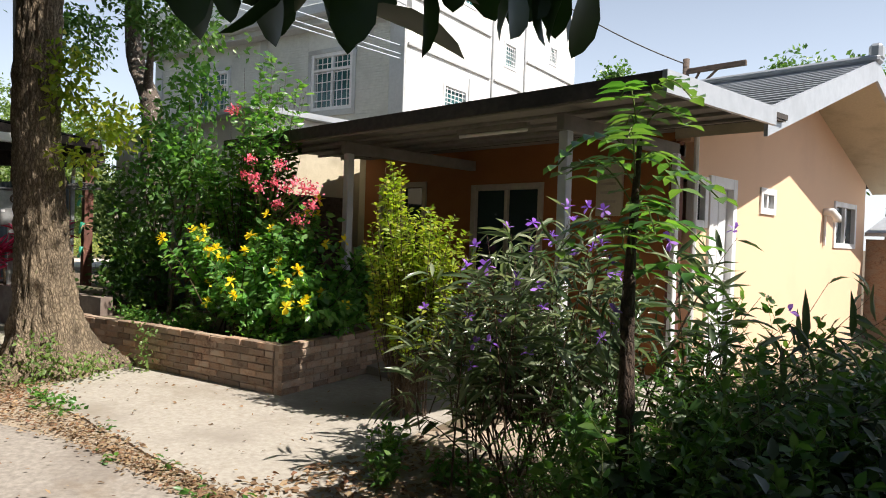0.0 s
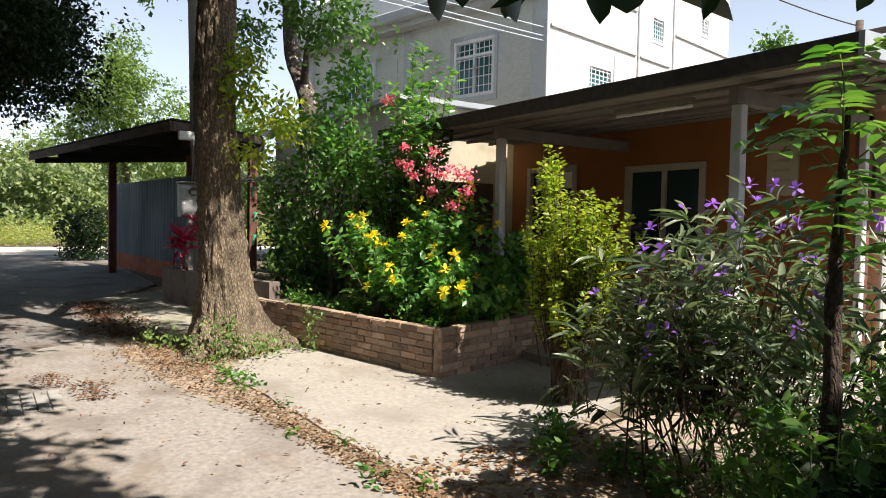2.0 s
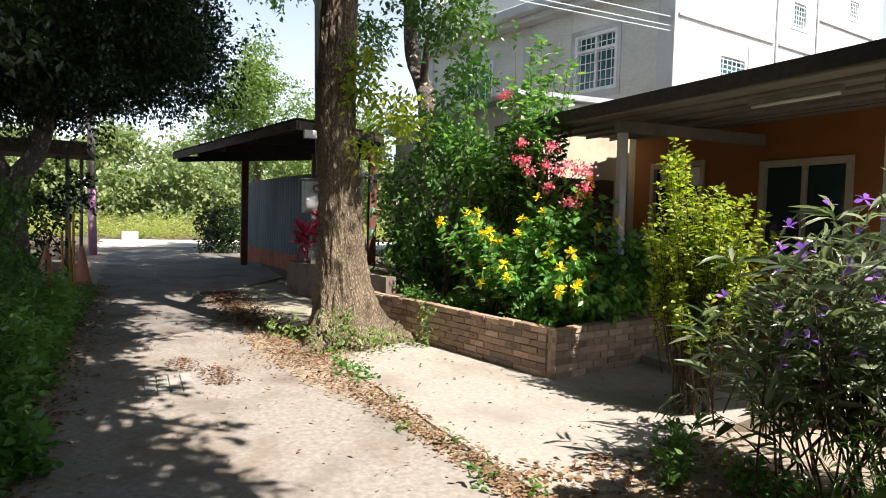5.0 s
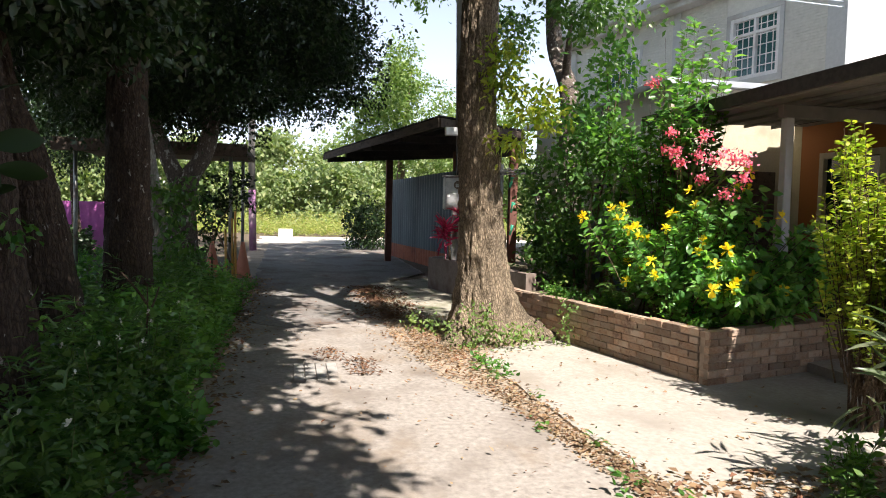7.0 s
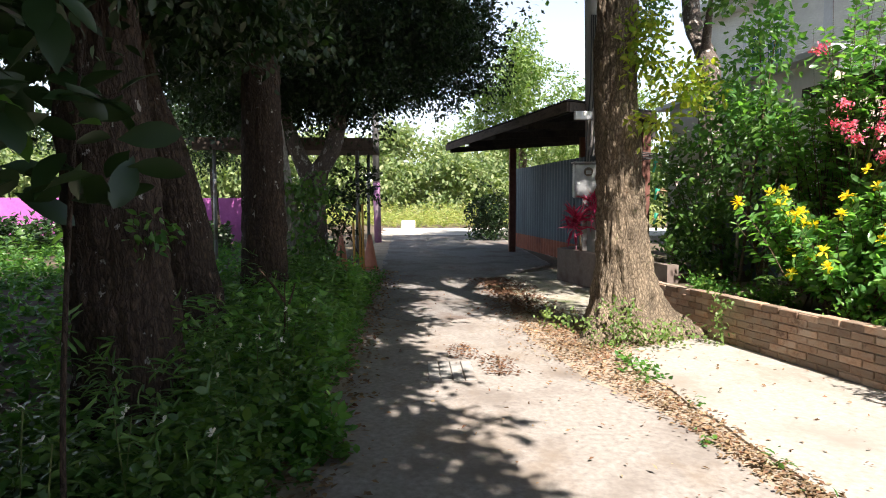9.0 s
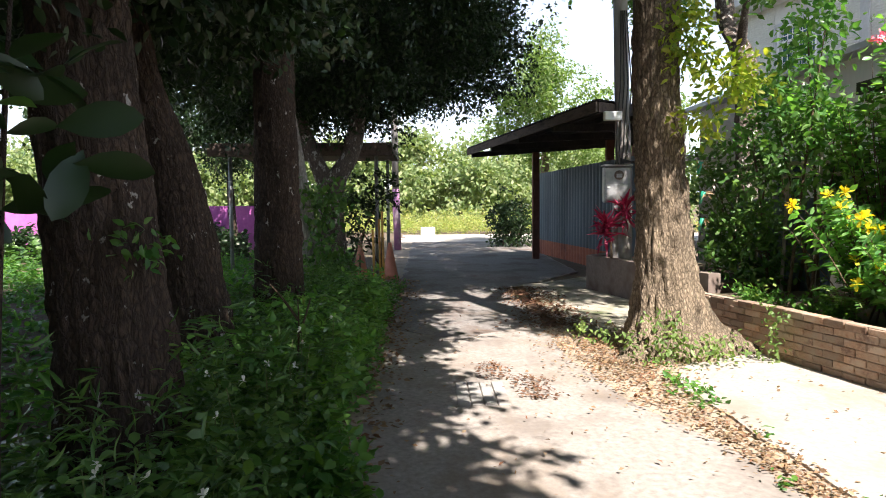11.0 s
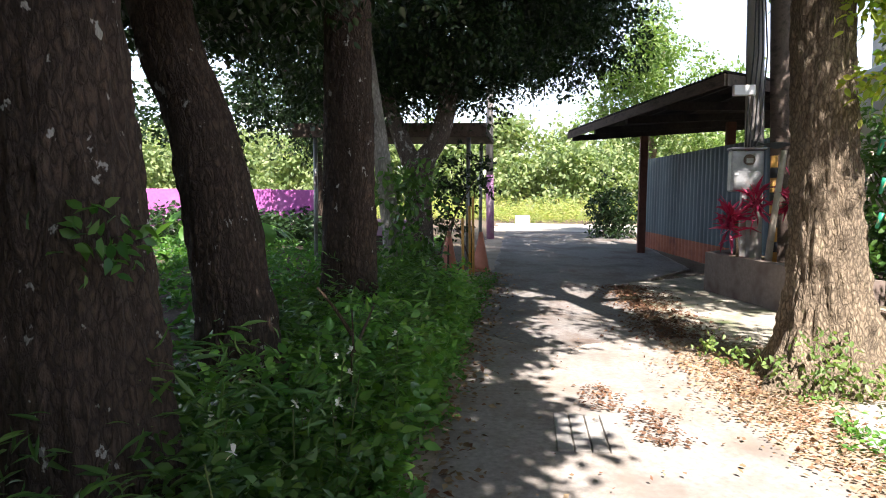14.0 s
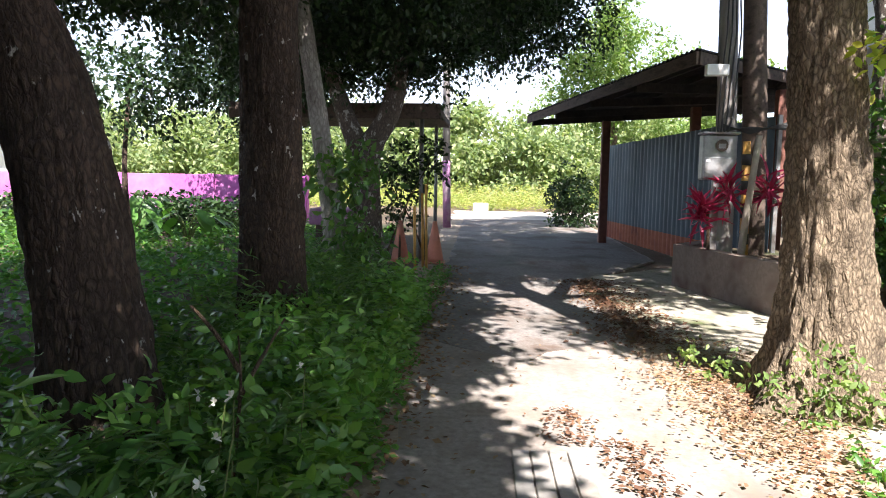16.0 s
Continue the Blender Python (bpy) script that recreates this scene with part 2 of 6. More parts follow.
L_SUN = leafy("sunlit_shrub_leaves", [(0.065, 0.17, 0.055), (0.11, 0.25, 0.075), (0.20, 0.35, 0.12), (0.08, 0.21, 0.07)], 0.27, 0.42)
L_TRUMPET = leafy("glossy_trumpet_leaves", [(0.09, 0.23, 0.08), (0.14, 0.31, 0.10), (0.24, 0.42, 0.16), (0.11, 0.27, 0.10)], 0.25, 0.42)
# leaf colour raised for the sun patches on the verge
L_NETTLE_LIT = leafy("sun_brightened_nettle_leaves", [(0.085, 0.21, 0.06), (0.13, 0.28, 0.08), (0.19, 0.34, 0.10)], 0.35, 0.4)
L_SILVER = leafy("grey_green_lance_leaves", [(0.06, 0.10, 0.05), (0.12, 0.165, 0.095), (0.26, 0.30, 0.21)], 0.27, 0.26, (0.95, 1.0, 0.6))
L_GRASS = leafy("dry_sunlit_grass", [(0.24, 0.32, 0.10), (0.35, 0.40, 0.15), (0.46, 0.41, 0.21), (0.18, 0.29, 0.08)], 0.6, 0.35)
L_FAR = leafy("sunlit_wood_leaves", [(0.12, 0.185, 0.075), (0.195, 0.255, 0.115), (0.30, 0.335, 0.175)], 0.6, 0.3, (0.9, 1.0, 0.45))
L_DRY = leafy("dry_fallen_leaves", [(0.14, 0.085, 0.05), (0.22, 0.14, 0.085), (0.38, 0.29, 0.19), (0.17, 0.075, 0.045), (0.29, 0.20, 0.11)], 0.8, 0.1, (1, 0.8, 0.5))
L_DAMP = leafy("damp_fallen_leaves", [(0.085, 0.042, 0.025), (0.14, 0.07, 0.042), (0.20, 0.12, 0.07), (0.11, 0.045, 0.03)], 0.75, 0.1, (1, 0.8, 0.5))
L_RED = leafy("crimson_leaves", [(0.30, 0.015, 0.08), (0.46, 0.04, 0.14), (0.20, 0.015, 0.05)], 0.4, 0.3, (1, 0.3, 0.4))
P_YELLOW = leafy("yellow_petals", [(0.84, 0.68, 0.02), (0.88, 0.76, 0.06)], 0.6, 0.3, (1, 0.9, 0.2))
P_PINK = leafy("coral_pink_petals", [(0.80, 0.17, 0.29), (0.85, 0.33, 0.42), (0.74, 0.11, 0.27)], 0.6, 0.3, (1, 0.5, 0.5))
P_VIOLET = leafy("violet_petals", [(0.32, 0.16, 0.66), (0.42, 0.22, 0.75)], 0.6, 0.3, (0.8, 0.6, 1.0))
P_WHITE = leafy("white_petals", [(0.75, 0.75, 0.70), (0.82, 0.82, 0.78)], 0.6, 0.2, (1, 1, 1))

# ---- builders ----
ORIGIN = {}


def thing(name, base, label, category, group="", kind=""):
    ob = new(name)
    ob.location = base
    ob.empty_display_size = 0.1
    ORIGIN[ob] = Vector(base)
    return tagged(ob, label, category, group, kind)


def link_mesh(name, me, material, parent, label=""):
    me.materials.append(material)
    ob = new(name, me)
    if parent:
        o = ORIGIN[parent]
        me.transform(Matrix.Translation(-o))
        ob.parent = parent
        ORIGIN[ob] = o
    else:
        ORIGIN[ob] = Vector((0, 0, 0))
    if label:
        ob["label"] = label
    return ob


def part(name, bm, material, parent, label="", smooth=False):
    """Links a bmesh, built in world metres, as one mesh under a thing."""
    me = bpy.data.meshes.new(name)
    bmesh.ops.recalc_face_normals(bm, faces=bm.faces)
    bm.to_mesh(me)
    bm.free()
    if smooth:
        me.shade_smooth()
    return link_mesh(name, me, material, parent, label)


def sheet(name, verts, faces, material, parent=None, label="", smooth=False):
    """A mesh from arrays: verts (n, 3), faces (m, k)."""
    me = bpy.data.meshes.new(name)
    v, f = np.asarray(verts, np.float32), np.asarray(faces, np.int32)
    me.vertices.add(len(v))
    me.vertices.foreach_set("co", v.ravel())
    me.loops.add(f.size)
    me.loops.foreach_set("vertex_index", f.ravel())
    me.polygons.add(len(f))
    me.polygons.foreach_set("loop_start", np.arange(len(f), dtype=np.int32) * f.shape[1])
    me.update(calc_edges=True)
    if smooth:
        me.shade_smooth()
    return link_mesh(name, me, material, parent, label)


def box(bm, lo, hi, bevel=0.0, m=None):
    r = bmesh.ops.create_cube(bm, size=1.0)
    vs = r["verts"]
    c = [(a + b) / 2 for a, b in zip(lo, hi)]
    s = [abs(b - a) for a, b in zip(lo, hi)]
    for v in vs:
        v.co = Vector((c[0] + v.co.x * s[0], c[1] + v.co.y * s[1], c[2] + v.co.z * s[2]))
    if bevel:
        es = list({e for v in vs for e in v.link_edges})
        out = bmesh.ops.bevel(bm, geom=es, offset=bevel, segments=1, affect="EDGES", profile=0.5)
        vs = list({v for f in out["faces"] for v in f.verts})
    if m:
        bmesh.ops.transform(bm, matrix=m, verts=list({v for v in vs}))
    return bm


def boxed(name, lo, hi, material, parent, bevel=0.004, label="", m=None):
    return part(name, box(bmesh.new(), lo, hi, bevel, m), material, parent, label)


def prism(bm, outline, z0, z1):
    """An upright solid over a plan outline; z0 and z1 may be functions of (x, y)."""
    def at(z, p):
        return z(*p) if callable(z) else z
    low = [bm.verts.new((*p, at(z0, p))) for p in outline]
    top = [bm.verts.new((*p, at(z1, p))) for p in outline]
    bm.faces.new(top)
    bm.faces.new(low[::-1])
    n = len(outline)
    for i in range(n):
        j = (i + 1) % n
        bm.faces.new((low[i], low[j], top[j], top[i]))
    return bm


def tube(bm, path, radii, sides=10, rough=0.0, freq=3.0):
    """A round limb along points, with its ends closed."""
    pts = [Vector(p) for p in path]
    rings = []
    side = None
    for i, p in enumerate(pts):
        d = (pts[min(i + 1, len(pts) - 1)] - pts[max(i - 1, 0)]).normalized()
        if side is None:
            side = d.orthogonal().normalized()
        side = (side - d * side.dot(d)).normalized()
        up = d.cross(side)
        r = radii[i] if hasattr(radii, "__len__") else radii
        ring = []
        for k in range(sides):
            a = math.tau * k / sides
            w = side * math.cos(a) + up * math.sin(a)
            q = r
            if rough:
                q *= 1 + rough * noise.noise((p * freq) + w * 2.2)
            ring.append(bm.verts.new(p + w * q))
        rings.append(ring)
    for a, b in zip(rings, rings[1:]):
        for k in range(sides):
            j = (k + 1) % sides
            bm.faces.new((a[k], a[j], b[j], b[k]))
    bm.faces.new(rings[0][::-1])
    bm.faces.new(rings[-1])
    return bm


def smooth_path(points, radii, step=0.15):
    """Points and radii of a limb, filled in along a Catmull-Rom curve."""
    p = [Vector(points[0]) * 2 - Vector(points[1])] + [Vector(q) for q in points] + [Vector(points[-1]) * 2 - Vector(points[-2])]
    out, rad = [], []
    for i in range(1, len(p) - 2):
        n = max(1, round((p[i + 1] - p[i]).length / step))
        for k in range(n):
            t = k / n
            a, b, c, d = p[i - 1], p[i], p[i + 1], p[i + 2]
            out.append(0.5 * ((2 * b) + (c - a) * t + (2 * a - 5 * b + 4 * c - d) * t * t + (3 * b - a - 3 * c + d) * t ** 3))
            rad.append(radii[i - 1] * (1 - t) + radii[i] * t)
    return out + [p[-2]], rad + [radii[-1]]


# leaf blades: outline points (along, across, lift) and faces, one unit long
BLADE = {
    "diamond": (np.array([(0, 0, 0), (0.45, 0.28, 0.06), (1, 0, -0.05), (0.45, -0.28, 0.06)]), np.array([(0, 1, 2), (0, 2, 3)])),
    "ovate": (np.array([(0, 0, 0), (0.28, 0.24, 0.05), (0.62, 0.22, 0.03), (1, 0, -0.14), (0.62, -0.22, 0.03), (0.28, -0.24, 0.05), (0.45, 0, -0.02)]),
              np.array([(0, 6, 1), (1, 6, 2), (2, 6, 3), (3, 6, 4), (4, 6, 5), (5, 6, 0)])),
    "lance": (np.array([(0, 0, 0), (0.3, 0.075, 0.05), (0.65, 0.06, 0.0), (1, 0, -0.16), (0.65, -0.06, 0.0), (0.3, -0.075, 0.05), (0.5, 0, -0.01)]),
              np.array([(0, 6, 1), (1, 6, 2), (2, 6, 3), (3, 6, 4), (4, 6, 5), (5, 6, 0)])),
    "broad": (np.array([(0, 0, 0), (0.12, 0.06, 0.02), (0.3, 0.16, 0.05), (0.52, 0.22, 0.06), (0.74, 0.21, 0.03), (0.91, 0.12, -0.03), (1, 0, -0.09),
                        (0.91, -0.12, -0.03), (0.74, -0.21, 0.03), (0.52, -0.22, 0.06), (0.3, -0.16, 0.05), (0.12, -0.06, 0.02), (0.3, 0, 0.01), (0.52, 0, 0.015), (0.74, 0, -0.01)]),
              np.array([(0, 12, 1), (1, 12, 2), (2, 12, 13), (2, 13, 3), (3, 13, 14), (3, 14, 4), (4, 14, 5), (5, 14, 6), (6, 14, 7), (7, 14, 8), (8, 14, 9), (9, 14, 13), (9, 13, 10), (10, 13, 12), (10, 12, 11), (11, 12, 0)])),
    "petal": (np.array([(0, 0, 0), (0.5, 0.3, 0.25), (1, 0.22, 0.30), (1, -0.22, 0.30), (0.5, -0.3, 0.25)]), np.array([(0, 1, 4), (1, 2, 3), (1, 3, 4)])),
}


def blades(at, way, size, kind="diamond", rng=None, wobble=0.9):
    """Vertices and faces of many leaves: where each starts, its direction, its length."""
    rng = rng or np.random.default_rng(1)
    tv, tf = BLADE[kind]
    at, way = np.asarray(at, float), np.asarray(way, float)
    n = len(at)
    d = way / np.maximum(np.linalg.norm(way, axis=1, keepdims=True), 1e-6)
    up = np.tile([0.0, 0.0, 1.0], (n, 1)) + rng.normal(0, wobble, (n, 3))
    s = np.cross(up, d)
    s /= np.maximum(np.linalg.norm(s, axis=1, keepdims=True), 1e-6)
    u = np.cross(d, s)
    size = np.broadcast_to(np.asarray(size, float), (n,))[:, None, None]
    v = at[:, None, :] + size * (tv[None, :, 0:1] * d[:, None, :] + tv[None, :, 1:2] * s[:, None, :] + tv[None, :, 2:3] * u[:, None, :])
    f = tf[None] + (np.arange(n) * len(tv))[:, None, None]
    return v.reshape(-1, 3), f.reshape(-1, 3)


def cloud(clumps, per_twig=14, twig=0.22, rng=None, hollow=0.45, droop=0.25):
    """Leaf places and directions for a crown: clumps of (centre, radii, leaves), each of many small twigs, denser towards the outside."""
    rng = rng or np.random.default_rng(2)
    at, way = [], []
    for c, r, n in clumps:
        k = max(1, int(n / per_twig))
        d = rng.normal(size=(k, 3))
        d /= np.linalg.norm(d, axis=1, keepdims=True)
        rad = hollow + (1 - hollow) * rng.random(k) ** 0.6
        stray = rng.random(k)
        rad = np.where(stray < 0.16, 1.0 + 3.0 * stray, rad)  # a few twigs reach out of the mass
        rad *= 1 + 0.34 * np.sin(d[:, 0] * 5 + c[0]) * np.cos(d[:, 1] * 4 + c[1] * 2 + d[:, 2] * 3)
        centre = np.asarray(c) + d * np.asarray(r) * rad[:, None]
        tw = np.repeat(centre, per_twig, 0) + rng.normal(0, twig * 0.5, (k * per_twig, 3))
        out = np.repeat(d, per_twig, 0) * 0.6 + rng.normal(0, 0.8, (k * per_twig, 3))
        out[:, 2] -= droop
        at.append(tw)
        way.append(out)
    return np.concatenate(at), np.concatenate(way)


def crown(name, clumps, size, material, parent, kind="diamond", seed=3, per_twig=14, twig=0.22, hollow=0.45, droop=0.25, label=""):
    rng = np.random.default_rng(seed)
    at, way = cloud(clumps, per_twig, twig, rng, hollow, droop)
    v, f = blades(at, way, size * rng.uniform(0.65, 1.2, len(at)), kind, rng)
    return sheet(name, v, f, material, parent, label)


def trunk(name, path, radii, material, parent, sides=36, flare=0.0, step=0.06, furrow=0.05, label="", roots=()):
    """A tapered trunk with furrowed bark; flare widens the foot, roots are (angle, reach, width) of buttresses."""
    pts, rad = smooth_path(path, radii, step)
    base = pts[0]
    vs, fs = [], []
    for i, (p, r) in enumerate(zip(pts, rad)):
        h = p.z - base.z
        for k in range(sides):
            a = math.tau * k / sides
            w = Vector((math.cos(a), math.sin(a), 0))
            q = r
            if flare:
                lobe = 0.7 + 0.6 * noise.noise(w * 1.9 + Vector((3, 1, 0)))
                q += flare * max(0, lobe) * math.exp(-h / 0.25)
            for ra, reach, wide in roots:
                da = (a - ra + math.pi) % math.tau - math.pi
                q += reach * math.exp(-(da / wide) ** 2) * math.exp(-h / 0.30)
            ridge = abs(noise.noise(Vector((w.x * 6 + p.x, w.y * 6, p.z * 3.0)))) + 0.6 * abs(noise.noise(Vector((w.x * 13, w.y * 13, p.z * 7.5))))
            q *= 1 - furrow * 1.6 + furrow * 3.0 * ridge
            vs.append(p + w * q)
        if i:
            o = (i - 1) * sides
            for k in range(sides):
                j = (k + 1) % sides
                fs.append((o + k, o + j, o + sides + j, o + sides + k))
    return sheet(name, [tuple(v) for v in vs], fs, material, parent, label, True)


def limb(path, radii, material, parent, sides=9, name="limb"):
    pts, rad = smooth_path(path, radii, 0.2)
    return part(name, tube(bmesh.new(), pts, rad, sides, 0.12), material, parent, "", True)


def wall_holes(name, axis, at, thick, u0, u1, z0, z1, holes, material, parent, label=""):
    """A wall along x (axis 'x', at = its y) or along y, with rectangular openings (u0, u1, z0, z1) cut through."""
    us = sorted({u0, u1, *[h[0] for h in holes], *[h[1] for h in holes]})
    zs = sorted({z0, z1, *[h[2] for h in holes], *[h[3] for h in holes]})
    bm = bmesh.new()
    for a, b in zip(us, us[1:]):
        for c, d in zip(zs, zs[1:]):
            mu, mz = (a + b) / 2, (c + d) / 2
            if any(h[0] < mu < h[1] and h[2] < mz < h[3] for h in holes):
                continue
            if axis == "x":
                box(bm, (a, at, c), (b, at + thick, d))
            else:
                box(bm, (at, a, c), (at + thick, b, d))
    bmesh.ops.remove_doubles(bm, verts=bm.verts, dist=0.0005)
    seen = {}
    for fc in bm.faces:
        seen.setdefault(frozenset(fc.verts), []).append(fc)
    bmesh.ops.delete(bm, geom=[fc for fs in seen.values() if len(fs) > 1 for fc in fs], context="FACES")
    return part(name, bm, material, parent, label)

# ---- ground ----
def plan(name, outline, z, material, label, category, thick=0.3):
    ob = part(name, prism(bmesh.new(), outline, z - thick, z), material, None)
    return tagged(ob, label, category, "", "structure")


gx = np.concatenate([[-900, -300, -120, -70], np.linspace(-50, 14, 129), [40, 120, 400, 900]])
gy = np.concatenate([[-900, -300, -120, -50, -30], np.linspace(-20, 20, 81), [30, 50, 120, 300, 900]])
gv = []
for yy in gy:
    for xx in gx:
        edge = max(0.0, min(1.0, (-0.9 - yy) / 2.0))
        lump = 0.06 * noise.noise((xx * 0.9, yy * 0.9, 0)) * edge + 0.10 * edge
        far = max(0.0, (-xx - 60) / 60.0)
        gv.append((float(xx), float(yy), -0.03 + lump + 3.0 * min(far, 2.0)))
nx = len(gx)
gf = [(j * nx + i, j * nx + i + 1, (j + 1) * nx + i + 1, (j + 1) * nx + i) for j in range(len(gy) - 1) for i in range(nx - 1)]
tagged(sheet("ground", gv, gf, SOIL, None, "", True), "brown soil ground with moss and leaf litter", "ground", "", "structure")


def wavy(points, seed, amount=0.05, step=0.3):
    """A plan outline whose edges wander a little."""
    out = []
    for (x0, y0), (x1, y1) in zip(points, points[1:] + points[:1]):
        n = max(1, int(math.hypot(x1 - x0, y1 - y0) / step))
        for k in range(n):
            x, y = x0 + (x1 - x0) * k / n, y0 + (y1 - y0) * k / n
            out.append((x + amount * noise.noise((x * 2, y * 2, seed)), y + amount * noise.noise((x * 2, y * 2, seed + 9))))
    return out


plan("road", wavy([(6, -0.62), (6, 1.82), (-3.5, 1.76), (-4.9, 1.64), (-5.6, 1.48), (-6.2, 1.28), (-7.3, 1.16), (-8.3, 1.12), (-9.7, 1.22), (-13.0, 1.15), (-16, 3.0), (-29, 3.4), (-29, -0.9), (-14, -0.72), (-8, -0.6)], 1, 0.06), 0.0, CONCRETE, "worn pale concrete lane with dust and cracks", "road")
# overlay on the far lane; its darker colour stands in for tree shade
plan("road_far", wavy([(-9.2, -0.66), (-8.6, 0.2), (-9.6, 1.12), (-13.0, 1.1), (-16, 2.95), (-28.8, 3.3), (-28.8, -0.85), (-14, -0.70)], 2, 0.12), 0.004, SHADECONCRETE, "concrete lane with the tree shade put into its darker colour", "road")
plan("pavement", wavy([(-7.1, 1.98), (-6.4, 1.80), (-5.7, 1.84), (-4.6, 1.88), (-3.3, 1.94), (-3.1, 2.6), (-3.8, 3.5), (-4.3, 4.9), (-6.4, 4.9), (-6.0, 3.9), (-8.4, 3.5), (-7.8, 2.6)], 4, 0.04), 0.012, APRON, "pale concrete apron beside the brick planter", "pavement")
plan("pavement_mossy", wavy([(-9.0, 1.5), (-9.3, 3.6), (-13.2, 3.6), (-15.2, 3.3), (-13.6, 1.5), (-10.5, 1.35)], 6, 0.05), 0.006, MOSSY, "mossy damp concrete beside the lane", "pavement")
plan("ground_joint", wavy([(5, 1.4), (5, 4.6), (-3.6, 4.6), (-3.9, 3.6), (-3.2, 2.6), (-3.3, 2.0), (-6.6, 2.1), (-7.2, 3.1), (-9.4, 2.9), (-9.4, 0.8), (-8.6, 0.85), (-6, 0.95), (-3.5, 1.5)], 3, 0.05), -0.004, SAND, "sandy soil joint between lane and apron", "ground")
plan("ground_verge", wavy([(5, -1.5), (5, -0.5), (-29, -0.6), (-29, -1.5), (-12, -1.15)], 7, 0.16), -0.006, SAND, "sandy soil verge under the weeds", "ground")
plan("road_crossing", wavy([(-28.5, -60), (-28.5, 60), (-36, 60), (-36, -60)], 8, 0.4, 2.0), -0.004, DUST, "sunlit dusty road crossing the end of lane", "road")
plan("floor_porch", [(-8.6, 4.75), (-2.9, 4.75), (-2.9, 6.9), (-8.6, 6.9)], 0.10, APRON, "plain concrete porch floor", "floor")

# ---- orange house with porch ----
GX, FY = -3.3, 6.9
house = thing("orange_house", (-6.0, 9.5, 0), "single-storey orange rendered house with porch and gable", "house")
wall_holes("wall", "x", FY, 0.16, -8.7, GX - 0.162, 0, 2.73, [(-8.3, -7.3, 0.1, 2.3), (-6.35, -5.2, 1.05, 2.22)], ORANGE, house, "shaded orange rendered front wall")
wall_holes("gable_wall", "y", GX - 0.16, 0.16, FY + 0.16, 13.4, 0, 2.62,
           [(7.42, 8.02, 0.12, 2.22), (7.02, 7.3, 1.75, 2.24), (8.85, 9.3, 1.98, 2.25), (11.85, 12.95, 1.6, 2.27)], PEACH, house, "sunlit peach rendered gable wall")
AY, AZ, SL = 10.2, 3.93, 0.325
bm = bmesh.new()
tri = [(FY, 2.62), (13.4, 2.62), (13.4, AZ - 0.15 - SL * 3.2), (AY, AZ - 0.15), (FY, AZ - 0.15 - SL * 3.3)]
lo = [bm.verts.new((GX - 0.16, y, z)) for y, z in tri]
hi = [bm.verts.new((GX, y, z)) for y, z in tri]
bm.faces.new(lo), bm.faces.new(hi[::-1])
for i in range(5):
    bm.faces.new((lo[i], hi[i], hi[(i + 1) % 5], lo[(i + 1) % 5]))
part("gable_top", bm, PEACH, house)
boxed("back_wall", (-8.7, 13.4, 0), (GX, 13.56, 2.9), PEACH, house)
boxed("end_wall", (-8.86, FY, 0), (-8.7, 13.56, 2.95), CREAM, house)
for s, y1 in ((1, 14.0), (-1, 6.55)):
    run = abs(y1 - AY)
    def slab(name, x0, x1, off, th, mat, lab=""):
        b = bmesh.new()
        q = [(x0, AY, AZ + off), (x1, AY, AZ + off), (x1, y1, AZ + off - SL * run), (x0, y1, AZ + off - SL * run)]
        t = [b.verts.new(c) for c in q]
        u = [b.verts.new((c[0], c[1], c[2] - th)) for c in q]
        b.faces.new(t), b.faces.new(u[::-1])
        for i in range(4):
            b.faces.new((t[i], t[(i + 1) % 4], u[(i + 1) % 4], u[i]))
        return part(name, b, mat, house, lab)
    slab("roof", -8.9, -2.44, 0.0, 0.05, ROOFDARK, "dark grey tiled roof slope")
    slab("soffit", GX, -2.44, -0.052, 0.10, CREAM, "cream painted soffit under the eave")
    slab("rake_fascia", -2.436, -2.40, 0.06, 0.26, FASCIA, "grey-blue metal rake fascia")
    for i in range(16):
        y = AY + s * (run * (i + 0.5) / 16)
        z = AZ - SL * abs(y - AY)
        b = bmesh.new()
        box(b, (-8.9, y - 0.03, z + 0.005), (-2.46, y + 0.03, z + 0.045), 0.01)
        part("roof_roll", b, FASCIA, house)
boxed("ridge_cap", (-8.9, AY - 0.12, AZ + 0.02), (-2.36, AY + 0.12, AZ + 0.12), FASCIA, house, 0.03, "rounded grey ridge tiles")
boxed("ridge_end", (-2.5, AY - 0.1, AZ + 0.05), (-2.34, AY + 0.1, AZ + 0.27), FASCIA, house, 0.04)


